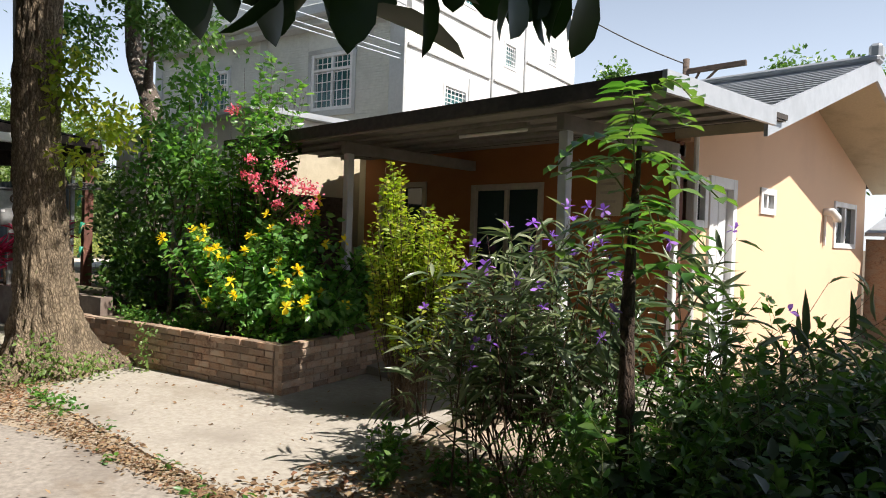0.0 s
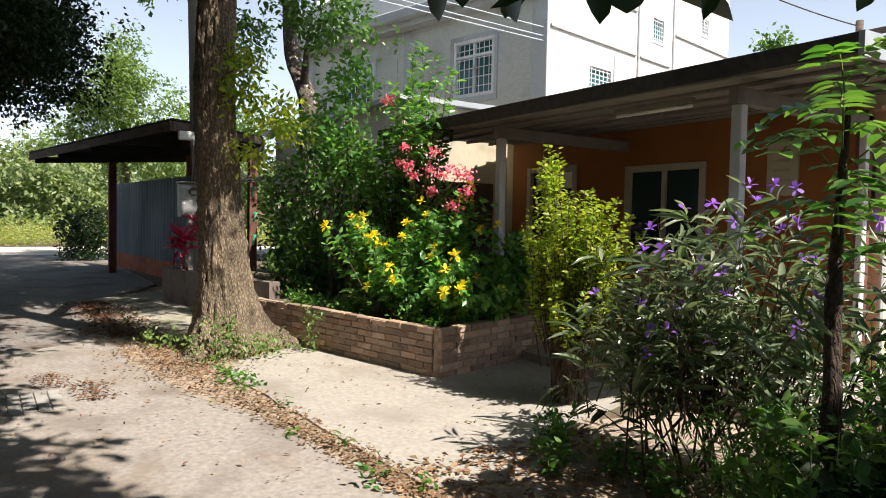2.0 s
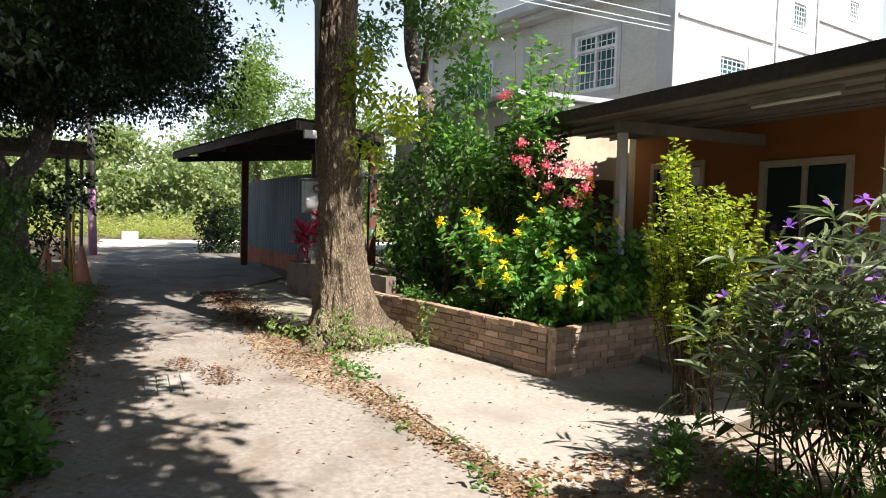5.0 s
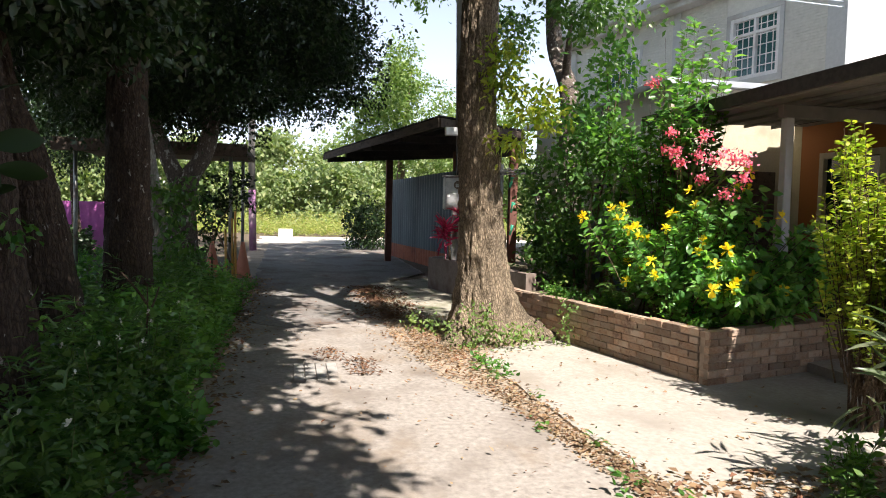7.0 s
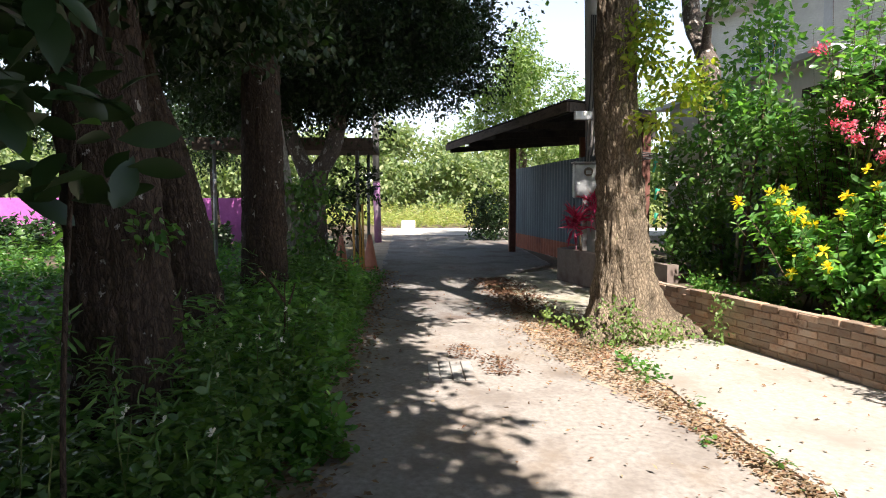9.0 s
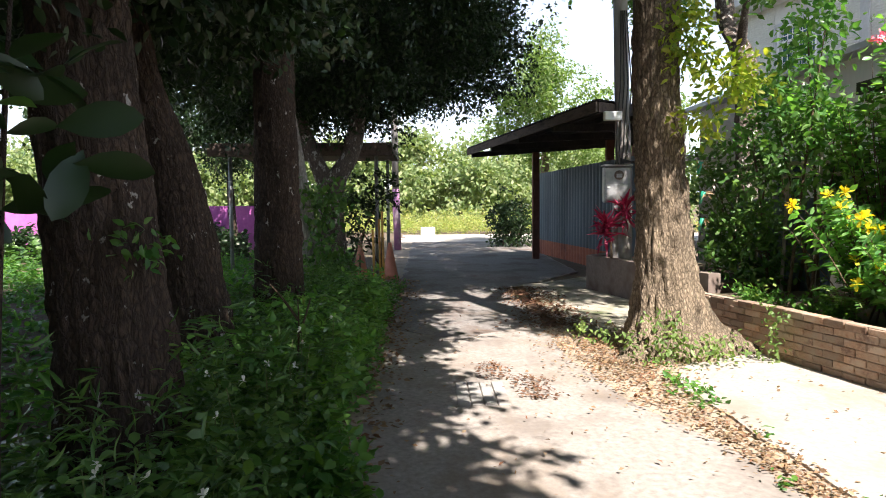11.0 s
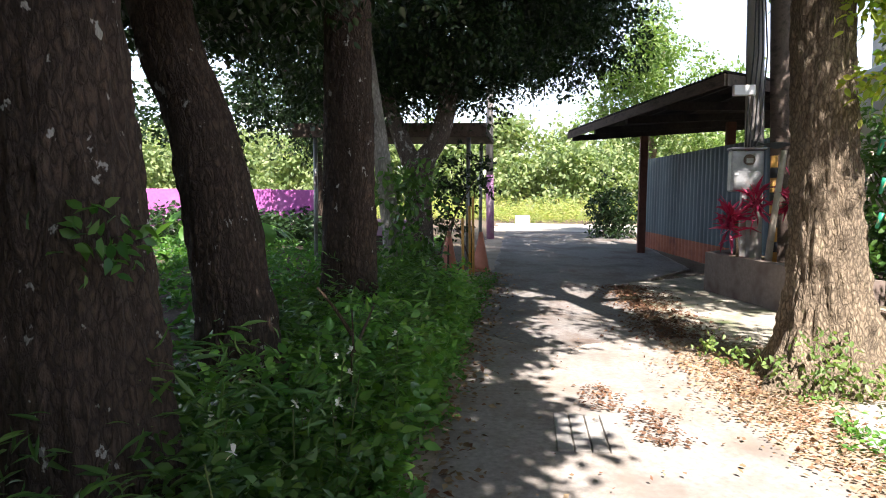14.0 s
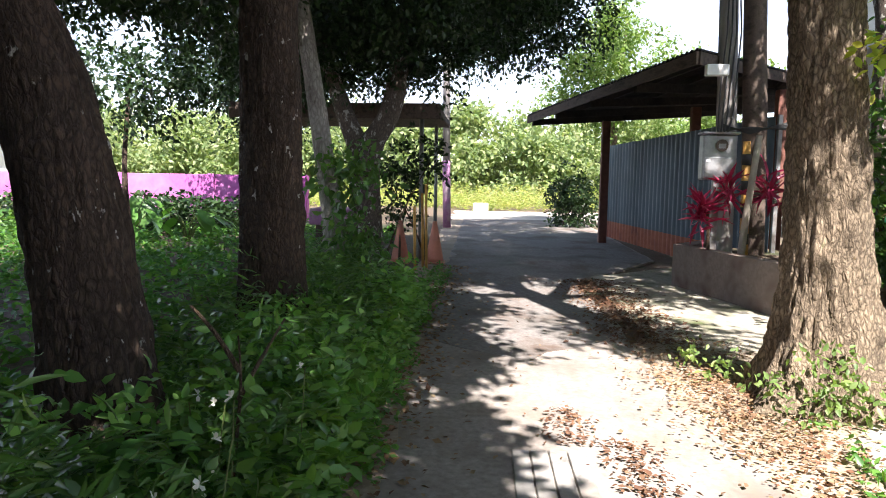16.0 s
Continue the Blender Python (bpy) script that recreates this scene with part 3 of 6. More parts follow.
def window(parent, axis, at, u0, u1, z0, z1, bars=1, frame_m=PAINT, glass=PANE, deep=0.07, w=0.05, rows=0, grid=0):
    """A framed window set in an opening; at is the outer face, looking to -y (axis x) or +x (axis y)."""
    def bx(b, a0, a1, c0, c1, d0, d1):
        if axis == "x":
            box(b, (a0, at + d0, c0), (a1, at + d1, c1), 0.004)
        else:
            box(b, (at - d1, a0, c0), (at - d0, a1, c1), 0.004)
    win = bmesh.new()
    bx(win, u0 - 0.03, u0 + w, z0 - 0.03, z1 + 0.03, -0.025, deep)
    bx(win, u1 - w, u1 + 0.03, z0 - 0.03, z1 + 0.03, -0.025, deep)
    bx(win, u0 + w, u1 - w, z1 - w, z1 + 0.03, -0.022, deep)
    bx(win, u0 + w, u1 - w, z0 - 0.03, z0 + w, -0.022, deep)
    w_ob = part("window", win, frame_m, parent)
    for i in range(bars):
        b = bmesh.new()
        u = u0 + (u1 - u0) * (i + 1) / (bars + 1)
        bx(b, u - w * 0.5, u + w * 0.5, z0 + w, z1 - w, -0.01, deep - 0.01)
        part("mullion", b, frame_m, w_ob)
    for i in range(rows):
        b = bmesh.new()
        bx(b, u0 + w, u1 - w, z0 + (z1 - z0) * 0.72 - w / 2, z0 + (z1 - z0) * 0.72 + w / 2, -0.014, deep - 0.014)
        part("transom", b, frame_m, w_ob)
    if grid:
        b = bmesh.new()
        for k in range(1, grid):
            u = u0 + (u1 - u0) * k / grid
            bx(b, u - 0.012, u + 0.012, z0 + w, z1 - w, 0.002, 0.022)
        for k in range(1, 6):
            z = z0 + (z1 - z0) * k / 6
            bx(b, u0 + w, u1 - w, z - 0.012, z + 0.012, 0.004, 0.02)
        part("grille", b, frame_m, w_ob, "white painted window grille")
    b = bmesh.new()
    bx(b, u0 + w * 0.8, u1 - w * 0.8, z0 + w * 0.8, z1 - w * 0.8, deep - 0.03, deep - 0.02)
    part("pane", b, glass, w_ob)
    return w_ob


window(house, "x", FY, -6.35, -5.2, 1.05, 2.22, 1, PALEWOOD)
window(house, "x", FY, -8.3, -7.3, 0.1, 2.3, 1, PALEWOOD)
window(house, "y", GX, 7.02, 7.3, 1.75, 2.24, 0)
window(house, "y", GX, 8.85, 9.3, 1.98, 2.25, 1)
window(house, "y", GX, 11.85, 12.95, 1.6, 2.27, 1)
d = bmesh.new()
box(d, (GX - 0.10, 7.46, 0.12), (GX - 0.05, 7.98, 2.18), 0.006)
door = part("door", d, PAINT, house, "white panelled side door")
for y0, y1 in ((7.52, 7.70), (7.74, 7.92)):
    for z0, z1 in ((0.25, 0.95), (1.05, 2.05)):
        boxed("panel", (GX - 0.056, y0, z0), (GX - 0.040, y1, z1), PAINT, door, 0.01)
boxed("handle", (GX - 0.05, 7.90, 1.0), (GX - 0.01, 7.93, 1.14), STEEL, door, 0.008, "steel door handle")
d = bmesh.new()
for lo3, hi3 in (((GX - 0.12, 7.36, 0.1), (GX + 0.03, 7.46, 2.3)), ((GX - 0.12, 7.98, 0.1), (GX + 0.03, 8.08, 2.3)), ((GX - 0.12, 7.46, 2.18), (GX + 0.028, 7.98, 2.3))):
    box(d, lo3, hi3, 0.005)
part("door_frame", d, PAINT, house)
boxed("downpipe", (GX + 0.005, 6.95, 0), (GX + 0.06, 7.0, 2.78), PAINT, house, 0.02)
b = bmesh.new()
tube(b, [(GX - 0.02, 11.35, 2.1), (GX + 0.12, 11.35, 2.1), (GX + 0.18, 11.35, 2.02), (GX + 0.18, 11.35, 1.95)], 0.06, 12)
part("vent_pipe", b, PAINT, house, "white elbow vent pipe", True)
b = bmesh.new()
tube(b, [(GX + 0.02, 11.35, 1.6), (GX + 0.02, 11.35, 2.05)], 0.02, 8)
part("vent_stay", b, PAINT, house)
# porch
pz = lambda x, y: 2.71 + 0.03 * (y - 4.5)
b = prism(bmesh.new(), [(-8.7, 4.5), (-2.35, 4.5), (-2.35, 6.9), (-8.7, 6.9)], lambda x, y: pz(x, y) - 0.05, pz)
part("porch_roof", b, ROOFDARK, house, "dark sheet porch roof")
part("porch_front_fascia", prism(bmesh.new(), [(-8.7, 4.46), (-2.35, 4.46), (-2.35, 4.498), (-8.7, 4.498)], 2.60, 2.73), ROOFDARK, house, "dark weathered porch fascia")
part("porch_side_fascia", prism(bmesh.new(), [(-2.348, 4.44), (-2.31, 4.44), (-2.31, 6.5), (-2.348, 6.5)], lambda x, y: pz(x, y) - 0.14, lambda x, y: pz(x, y) + 0.02), FASCIA, house, "grey metal porch edge")
part("porch_ceiling", prism(bmesh.new(), [(-8.6, 4.52), (-2.36, 4.52), (-2.36, 6.88), (-8.6, 6.88)], lambda x, y: pz(x, y) - 0.066, lambda x, y: pz(x, y) - 0.054), CEILBOARD, house, "grey boarded porch ceiling")
for y in (4.62, 5.05, 5.48, 5.9, 6.32):
    boxed("purlin", (-8.6, y, pz(0, y) - 0.10), (-2.38, y + 0.04, pz(0, y) - 0.068), CEILBOARD, house, 0.004)
for x in (-6.35, -3.38):
    boxed("porch_beam", (x - 0.04, 4.70, 2.44), (x + 0.04, 6.89, 2.57), CEILBOARD, house, 0.006)
for x in (-6.35, -3.38):
    boxed("porch_post", (x - 0.045, 4.745, 0.1), (x + 0.045, 4.835, 2.44), TRIMGREY, house, 0.008, "pale grey painted porch post")
boxed("porch_post", (-3.45, 6.74, 0.1), (-3.34, 6.86, 2.6), BROWNSTEEL, house, 0.008)
boxed("porch_post", (-3.30, 6.5, 0.1), (-3.24, 6.58, 2.44), PAINT, house, 0.008)
tube_light = thing("tube_light", (-4.6, 5.26, 2.55), "white fluorescent tube light under the porch roof", "lamp")
part("tube", tube(bmesh.new(), [(-4.94, 5.13, 2.56), (-4.07, 5.13, 2.56)], 0.018, 10), TUBEWHITE, tube_light, "", True)
boxed("fitting", (-4.96, 5.10, 2.578), (-4.05, 5.16, 2.63), CEILBOARD, tube_light)
sign = thing("notice_board", (-4.2, 6.88, 1.8), "cream notice board on the orange porch wall", "sign")
boxed("board", (-4.40, 6.86, 1.83), (-4.06, 6.895, 2.42), CREAM, sign)
for i in range(4):
    boxed("line", (-4.34, 6.855, 2.28 - i * 0.1), (-4.14, 6.861, 2.31 - i * 0.1), PALEWOOD, sign, 0)
annex = thing("lean_to_annex", (-2.0, 15.5, 0), "low annex with grey sheet roof and brick wall", "shed")
boxed("wall", (-3.3, 13.7, 0), (0.5, 17.5, 1.75), BRICK, annex)
part("roof", prism(bmesh.new(), [(-3.3, 13.6), (0.7, 13.6), (0.7, 17.7), (-3.3, 17.7)], lambda x, y: 1.8 + 0.25 * (y - 13.6), lambda x, y: 1.86 + 0.25 * (y - 13.6)), FASCIA, annex, "grey metal sheet roof")

# ---- white three-storey building ----
BX, BY = -13.5, 11.9
block = thing("white_building", (BX, BY, 0), "three-storey white tiled residential building", "building")
block.rotation_euler = (0, 0, radians(11.2))
WINS = ((BX - 3.33, BX - 1.83), (BX - 8.6, BX - 7.0))
wall_holes("front_wall", "x", BY, 0.2, BX - 10.8, BX, 0, 7.5, [(u0, u1, 5.05, 6.6) for u0, u1 in WINS], TILE, block, "white strip-tiled front wall")
for u0, u1 in ((BX - 10.4, BX - 8.75), (BX - 6.85, BX - 5.5), (BX - 5.2, BX - 3.5), (BX - 1.66, BX - 0.5)):
    for i in range(54):
        z = 3.4 + i * 0.072
        boxed("tile_course", (u0, BY - 0.022, z), (u1, BY - 0.002, z + 0.055), TILE, block, 0)
for u0, u1 in ((BX - 10.8, BX - 10.4), (BX - 5.5, BX - 5.2), (BX - 0.5, BX)):
    boxed("pilaster", (u0, BY - 0.06, 0), (u1, BY - 0.003, 7.3), TRIMGREY, block, 0.01)
for u0, u1 in WINS:
    window(block, "x", BY, u0, u1, 5.05, 6.6, 1, PAINT, PANETEAL, 0.12, 0.07, 1, 8)
    b = bmesh.new()
    box(b, (u0 - 0.15, BY - 0.05, 4.85), (u1 + 0.15, BY - 0.003, 5.02), 0.01)
    box(b, (u0 - 0.15, BY - 0.05, 6.63), (u1 + 0.15, BY - 0.003, 6.75), 0.01)
    box(b, (u0 - 0.15, BY - 0.049, 5.02), (u0 - 0.032, BY - 0.003, 6.63), 0.01)
    box(b, (u1 + 0.032, BY - 0.049, 5.02), (u1 + 0.15, BY - 0.003, 6.63), 0.01)
    part("window_surround", b, TRIMGREY, block, "pale grey window surround")
boxed("cornice", (BX - 11.0, BY - 0.45, 7.32), (BX, BY - 0.003, 7.5), TRIMGREY, block, 0.02, "projecting grey cornice")
boxed("cornice_upper", (BX - 11.2, BY - 0.7, 7.5), (BX, BY - 0.003, 7.8), TRIMGREY, block, 0.03)
boxed("parapet", (BX - 11.0, BY - 0.4, 7.8), (BX, BY - 0.2, 8.9), WHITE, block, 0.02)
SIDE = ((1.8, 3.0, 5.15, 5.9), (2.2, 3.4, 8.4, 9.6), (5.2, 6.0, 7.15, 7.95), (8.5, 9.15, 8.0, 8.65))
wall_holes("side_wall", "y", BX - 0.2, 0.2, BY + 0.2, BY + 10.8, 0, 10.2, [(BY + a, BY + c, z0, z1) for a, c, z0, z1 in SIDE], WHITE, block, "sunlit white rendered side wall")
for a, c, z0, z1 in SIDE:
    window(block, "y", BX, BY + a, BY + c, z0, z1, 0, PAINT, PANETEAL, 0.12, 0.06, 0, 6)
for a, c, z in ((0.05, 4.3, 6.52), (4.55, 6.4, 6.52), (0.05, 4.3, 7.82), (6.75, 10.7, 7.6)):
    boxed("string_course", (BX, BY + a, z), (BX + 0.06, BY + c, z + 0.08), TRIMGREY, block, 0.01)
for q in (4.38, 6.56):
    boxed("drain_pipe", (BX + 0.003, BY + q, 3.0), (BX + 0.07, BY + q + 0.07, 10.2), TRIMGREY, block, 0.02, "grey drain pipe")
boxed("wall_stay", (BX + 0.003, BY + 3.1, 5.0), (BX + 0.04, BY + 3.14, 6.3), TRIMGREY, block, 0.01)
boxed("upper_front_wall", (BX - 10.8, BY + 0.9, 7.5), (BX - 0.2, BY + 1.1, 10.2), TILE, block)
boxed("end_wall", (BX - 10.8, BY + 0.2, 0), (BX - 10.6, BY + 10.8, 10.2), TILE, block)
boxed("rear_wall", (BX - 10.6, BY + 10.6, 0), (BX - 0.2, BY + 10.8, 10.2), TILE, block)
boxed("roof", (BX - 10.6, BY + 1.1, 10.0), (BX - 0.2, BY + 10.6, 10.19), TRIMGREY, block)
boxed("terrace", (BX - 10.6, BY + 0.2, 7.3), (BX - 0.2, BY + 0.9, 7.48), TRIMGREY, block)

# cream wall between the porch and the white building
yard = thing("yard_wall", (-11, 9.0, 0), "cream rendered yard wall in sun", "wall")
boxed("wall", (-16.5, 9.0, 0), (-9.0, 9.16, 3.3), CREAM, yard)
boxed("cross_wall", (-9.36, 5.15, 0), (-9.20, 8.995, 3.05), CREAM, yard, 0.004, "cream rendered wall catching the sun")
# added dark board in place of the shade on the lower cross wall
boxed("back_board", (-9.196, 5.2, 0), (-9.15, 6.86, 2.12), TIMBER, yard, 0.004, "dark board added for the shade on the cream wall")

# grey-white store behind the tree
store = thing("garden_store", (-12, 6.2, 0), "pale grey rendered store behind the fence", "shed")
wall_holes("wall", "x", 6.2, 0.15, -17.5, -10.8, 0, 3.6, [(-13.9, -12.9, 1.2, 2.2)], WHITE, store)
boxed("roof", (-17.7, 5.9, 3.6), (-10.6, 8.6, 3.7), FASCIA, store)
window(store, "x", 6.2, -13.9, -12.9, 1.2, 2.2, 1, STEEL)
boxed("side_wall", (-10.95, 6.35, 0), (-10.8, 8.4, 3.6), WHITE, store)

# ---- carport and sheet fence ----
port = thing("carport", (-16, 3.5, 0), "open carport with dark corrugated sheet roof", "carport")
CA, CB, CC, CD = Vector((-12.2, 2.48, 3.10)), Vector((-19.6, 0.83, 2.96)), Vector((-21.2, 7.2, 3.5)), Vector((-16.2, 5.4, 3.42))
cv, cf = [], []
for i in range(241):
    p, q = CA.lerp(CB, i / 240), CD.lerp(CC, i / 240)
    w = Vector((0, 0, 0.018 * math.sin(i * math.pi / 2)))
    cv += [tuple(p + w), tuple(q + w), tuple(p + w - Vector((0, 0, 0.015))), tuple(q + w - Vector((0, 0, 0.015)))]
    if i:
        o = 4 * i
        cf += [(o - 4, o, o + 1, o - 3), (o - 2, o - 1, o + 3, o + 2), (o - 4, o - 2, o + 2, o), (o - 3, o + 1, o + 3, o - 1)]
sheet("roof", cv, cf, ROOFDARK, port, "dark corrugated sheet roof")


def board(p, q, h, w, drop):
    """A board on edge from p to q."""
    b = bmesh.new()
    side = (q - p).cross(Vector((0, 0, 1))).normalized() * (w / 2)
    vs = [b.verts.new(e + s * side - Vector((0, 0, drop + d))) for e in (p, q) for s in (-1, 1) for d in (0, h)]
    for f in ((0, 1, 3, 2), (4, 6, 7, 5), (0, 4, 5, 1), (2, 3, 7, 6), (0, 2, 6, 4), (1, 5, 7, 3)):
        b.faces.new([vs[k] for k in f])
    return b


part("fascia_board", board(CA, CB, 0.16, 0.03, 0.035), TIMBER, port, "weathered timber eave board")
part("end_board", board(CA + Vector((-0.02, 0.03, 0)), CD, 0.16, 0.03, 0.035), TIMBER, port)
for k in (0.12, 0.3, 0.5, 0.7, 0.9):
    part("purlin", board(CA.lerp(CD, k) + Vector((-0.05, 0, 0)), CB.lerp(CC, k), 0.09, 0.05, 0.035), ROOFDARK, port)
for k in (0.25, 0.5, 0.75, 0.97):
    part("rafter", board(CA.lerp(CB, k) + Vector((0, 0.05, 0)), CD.lerp(CC, k), 0.14, 0.06, 0.13), ROOFDARK, port)
for x, y, top in ((-19.7, 2.66, 2.84), (-18.0, 4.2, 3.0), (-20.6, 5.6, 3.1), (-16.0, 5.1, 3.1)):
    boxed("post", (x - 0.09, y - 0.09, 0), (x + 0.09, y + 0.09, top), BROWNSTEEL, port, 0.008, "dark red-brown post")
lampb = thing("carport_lamp", (-12.3, 2.75, 2.8), "white rectangular lamp under the carport edge", "lamp")
boxed("housing", (-12.36, 2.62, 2.78), (-12.25, 2.90, 2.92), TUBEWHITE, lampb, 0.01)

fence = thing("sheet_fence", (-19, 3.4, 0), "blue-grey corrugated sheet fence with red-brown foot", "fence")
F0, F1 = Vector((-22.2, 3.08, 0)), Vector((-13.3, 3.92, 0))
fd = (F1 - F0)
across = Vector((fd.y, -fd.x, 0)).normalized()
for nm, z0, z1, mt, lb in (("sheet", 0.42, 2.38, ZINC, ""), ("foot_sheet", 0.0, 0.42, RUSTRED, "red-brown painted fence foot")):
    fv, ff = [], []
    n = 38 * 8
    for i in range(n + 1):
        q = F0 + fd * (i / n) + across * (0.03 * max(-0.7, min(0.7, 1.3 * math.sin(i / 8 * math.tau))))
        fv += [(q.x, q.y, z0), (q.x, q.y, z1)]
        if i:
            o = 2 * i
            ff.append((o - 2, o, o + 1, o - 1))
    sheet(nm, fv, ff, mt, fence, lb, True)
for k in range(5):
    q = F0 + fd * (k / 4) - across * 0.07
    boxed("post", (q.x - 0.03, q.y - 0.03, 0), (q.x + 0.03, q.y + 0.03, 2.4), STEEL, fence, 0.004)

# ---- poles, meter box ----
def pole(path, r, mat, label):
    ob = thing("utility_pole", path[0], label, "pole", "utility poles")
    pts, rad = smooth_path(path, r, 0.4)
    part("shaft", tube(bmesh.new(), pts, rad, 16, 0.02), mat, ob, "", True)
    return ob


pole([(-12.8, 3.12, 0), (-12.8, 3.08, 2.2), (-12.8, 3.03, 3.84), (-12.8, 2.9, 9)], [0.135, 0.13, 0.12, 0.1], POLE, "grey weathered concrete utility pole with cables")
pole([(-13.1, 3.64, 0), (-13.1, 3.56, 2.3), (-13.1, 3.48, 3.9), (-13.1, 3.3, 9)], [0.165, 0.16, 0.15, 0.12], TIMBER, "dark brown utility pole beside the carport")
meter = thing("meter_box", (-12.35, 2.86, 0.4), "grey metal electricity meter box on a post", "meter box")
boxed("post", (-12.42, 2.80, 0.4), (-12.34, 2.88, 1.47), STEEL, meter)
case = boxed("case", (-12.48, 2.64, 1.47), (-12.30, 3.07, 2.05), STEEL, meter, 0.02)
boxed("cover", (-12.303, 2.66, 1.50), (-12.285, 3.05, 1.76), STEEL, case, 0.01)
part("dial", tube(bmesh.new(), [(-12.31, 2.87, 1.91), (-12.27, 2.87, 1.91)], 0.075, 20), TIMBER, case, "round dark meter dial")
boxed("dial_face", (-12.268, 2.825, 1.87), (-12.262, 2.915, 1.93), STEEL, case, 0)
boxed("label", (-12.285, 2.68, 1.70), (-12.280, 2.73, 1.735), PAINT, case, 0, "small white label")
boxed("hood", (-12.50, 2.62, 2.05), (-12.26, 3.09, 2.08), STEEL, meter, 0.008)
for k in range(4):
    b = tube(bmesh.new(), [(-12.66, 2.98 + 0.03 * k, 4.6), (-12.65, 2.98 + 0.06 * k, 3.4), (-12.66, 2.93 + 0.06 * k, 2.6 - 0.1 * k), (-12.42, 2.85 + 0.04 * k, 2.06)], 0.012, 6)
    part("cable", b, BLACKWIRE, meter, "", True)
for k in range(5):
    b = tube(bmesh.new(), [(-12.62, 2.98, 2.12 + 0.02 * k), (-12.55, 3.3, 2.16 - 0.02 * k), (-12.6, 3.9, 2.14 + 0.03 * k), (-12.7, 4.6, 2.2)], 0.012, 5)
    part("cable", b, BLACKWIRE, meter, "", True)
bmbl = thing("leaning_stake", (-12.0, 3.1, 0.45), "pale split bamboo stake leaning on the pole", "stake")
part("stake", tube(bmesh.new(), [(-12.0, 3.07, 0.45), (-12.02, 3.12, 1.0), (-12.0, 3.22, 2.02)], [0.05, 0.045, 0.04], 8, 0.1), PALEWOOD, bmbl, "", True)
guard = thing("orange_guy_guard", (-12.9, 3.42, 0.4), "orange striped guard on the brown pole", "guard")
part("guard", tube(bmesh.new(), [(-12.9, 3.44, 0.45), (-12.9, 3.40, 2.0)], [0.06, 0.05], 12), OCHRE, guard, "", True)
for k in range(4):
    part("stripe", tube(bmesh.new(), [(-12.9, 3.434 - 0.008 * k, 0.6 + 0.36 * k), (-12.9, 3.43 - 0.008 * k, 0.75 + 0.36 * k)], 0.062, 12), BLACKWIRE, guard, "black stripe", True)
rail = thing("bamboo_rail", (-10.5, 4.0, 0.4), "weathered bamboo rail fence in the thicket", "fence")
for z in (1.75, 1.9):
    part("rail", tube(bmesh.new(), [(-12.0, 4.1, z), (-10.2, 4.2, z + 0.03), (-8.6, 4.3, z)], 0.025, 8, 0.1), PALEWOOD, rail, "", True)
for x in (-11.8, -11.0, -10.3, -9.6, -8.9):
    part("stake", tube(bmesh.new(), [(x, 4.15, 0.2), (x + 0.03, 4.2, 2.0)], 0.022, 7, 0.1), PALEWOOD, rail, "", True)
boxed("sheet", (-11.9, 4.5, 0.3), (-9.2, 4.53, 1.5), ZINC, rail, 0.004, "grey-blue sheet behind the rail")

# ---- sagging cables ----
def cable(a, bpt, sag, r, mat, label):
    a, bpt = Vector(a), Vector(bpt)
    pts = [a.lerp(bpt, k / 20) - Vector((0, 0, sag * 4 * (k / 20) * (1 - k / 20))) for k in range(21)]
    ob = thing("overhead_cable", a, label, "cable", "overhead cables")
    part("wire", tube(bmesh.new(), pts, r, 6), mat, ob, "", True)


for dz in (0, 0.12, 0.34):
    cable((-19.9, -2.0, 9.0 + dz * 1.6), (BX - 0.1, BY - 0.05, 6.15 + dz), 0.08, 0.016, BLUEWIRE, "pale blue overhead cable to the white building")
cable((-16.9, 21.2, 11.6), (-12.75, 26.0, 8.75), 0.25, 0.025, BLACKWIRE, "thin black overhead cable across the sky")
tp = thing("timber_pole", (-12.75, 26, 0), "timber power pole with a braced crossarm", "pole")
part("shaft", tube(bmesh.new(), [(-12.75, 26, 0), (-12.75, 26, 8.95)], 0.13, 10), TIMBER, tp, "", True)
boxed("crossarm", (-12.75, 25.93, 8.35), (-10.4, 26.07, 8.55), TIMBER, tp)
for s in (0.5, 1.2):
    part("brace", tube(bmesh.new(), [(-12.7 + s, 26, 8.36), (-12.75 + s * 0.4, 26, 7.7)], 0.05, 6), TIMBER, tp)

# ---- brick planters ----
BRICKS = {}


def brick_mesh(l, h, w):
    key = (round(l, 3), round(h, 3), round(w, 3))
    if key not in BRICKS:
        b = box(bmesh.new(), (-l / 2, -w / 2, -h / 2), (l / 2, w / 2, h / 2), 0.006)
        me = bpy.data.meshes.new("brick")
        b.to_mesh(me)
        b.free()
        me.materials.append(BRICK)
        BRICKS[key] = me
    return BRICKS[key]


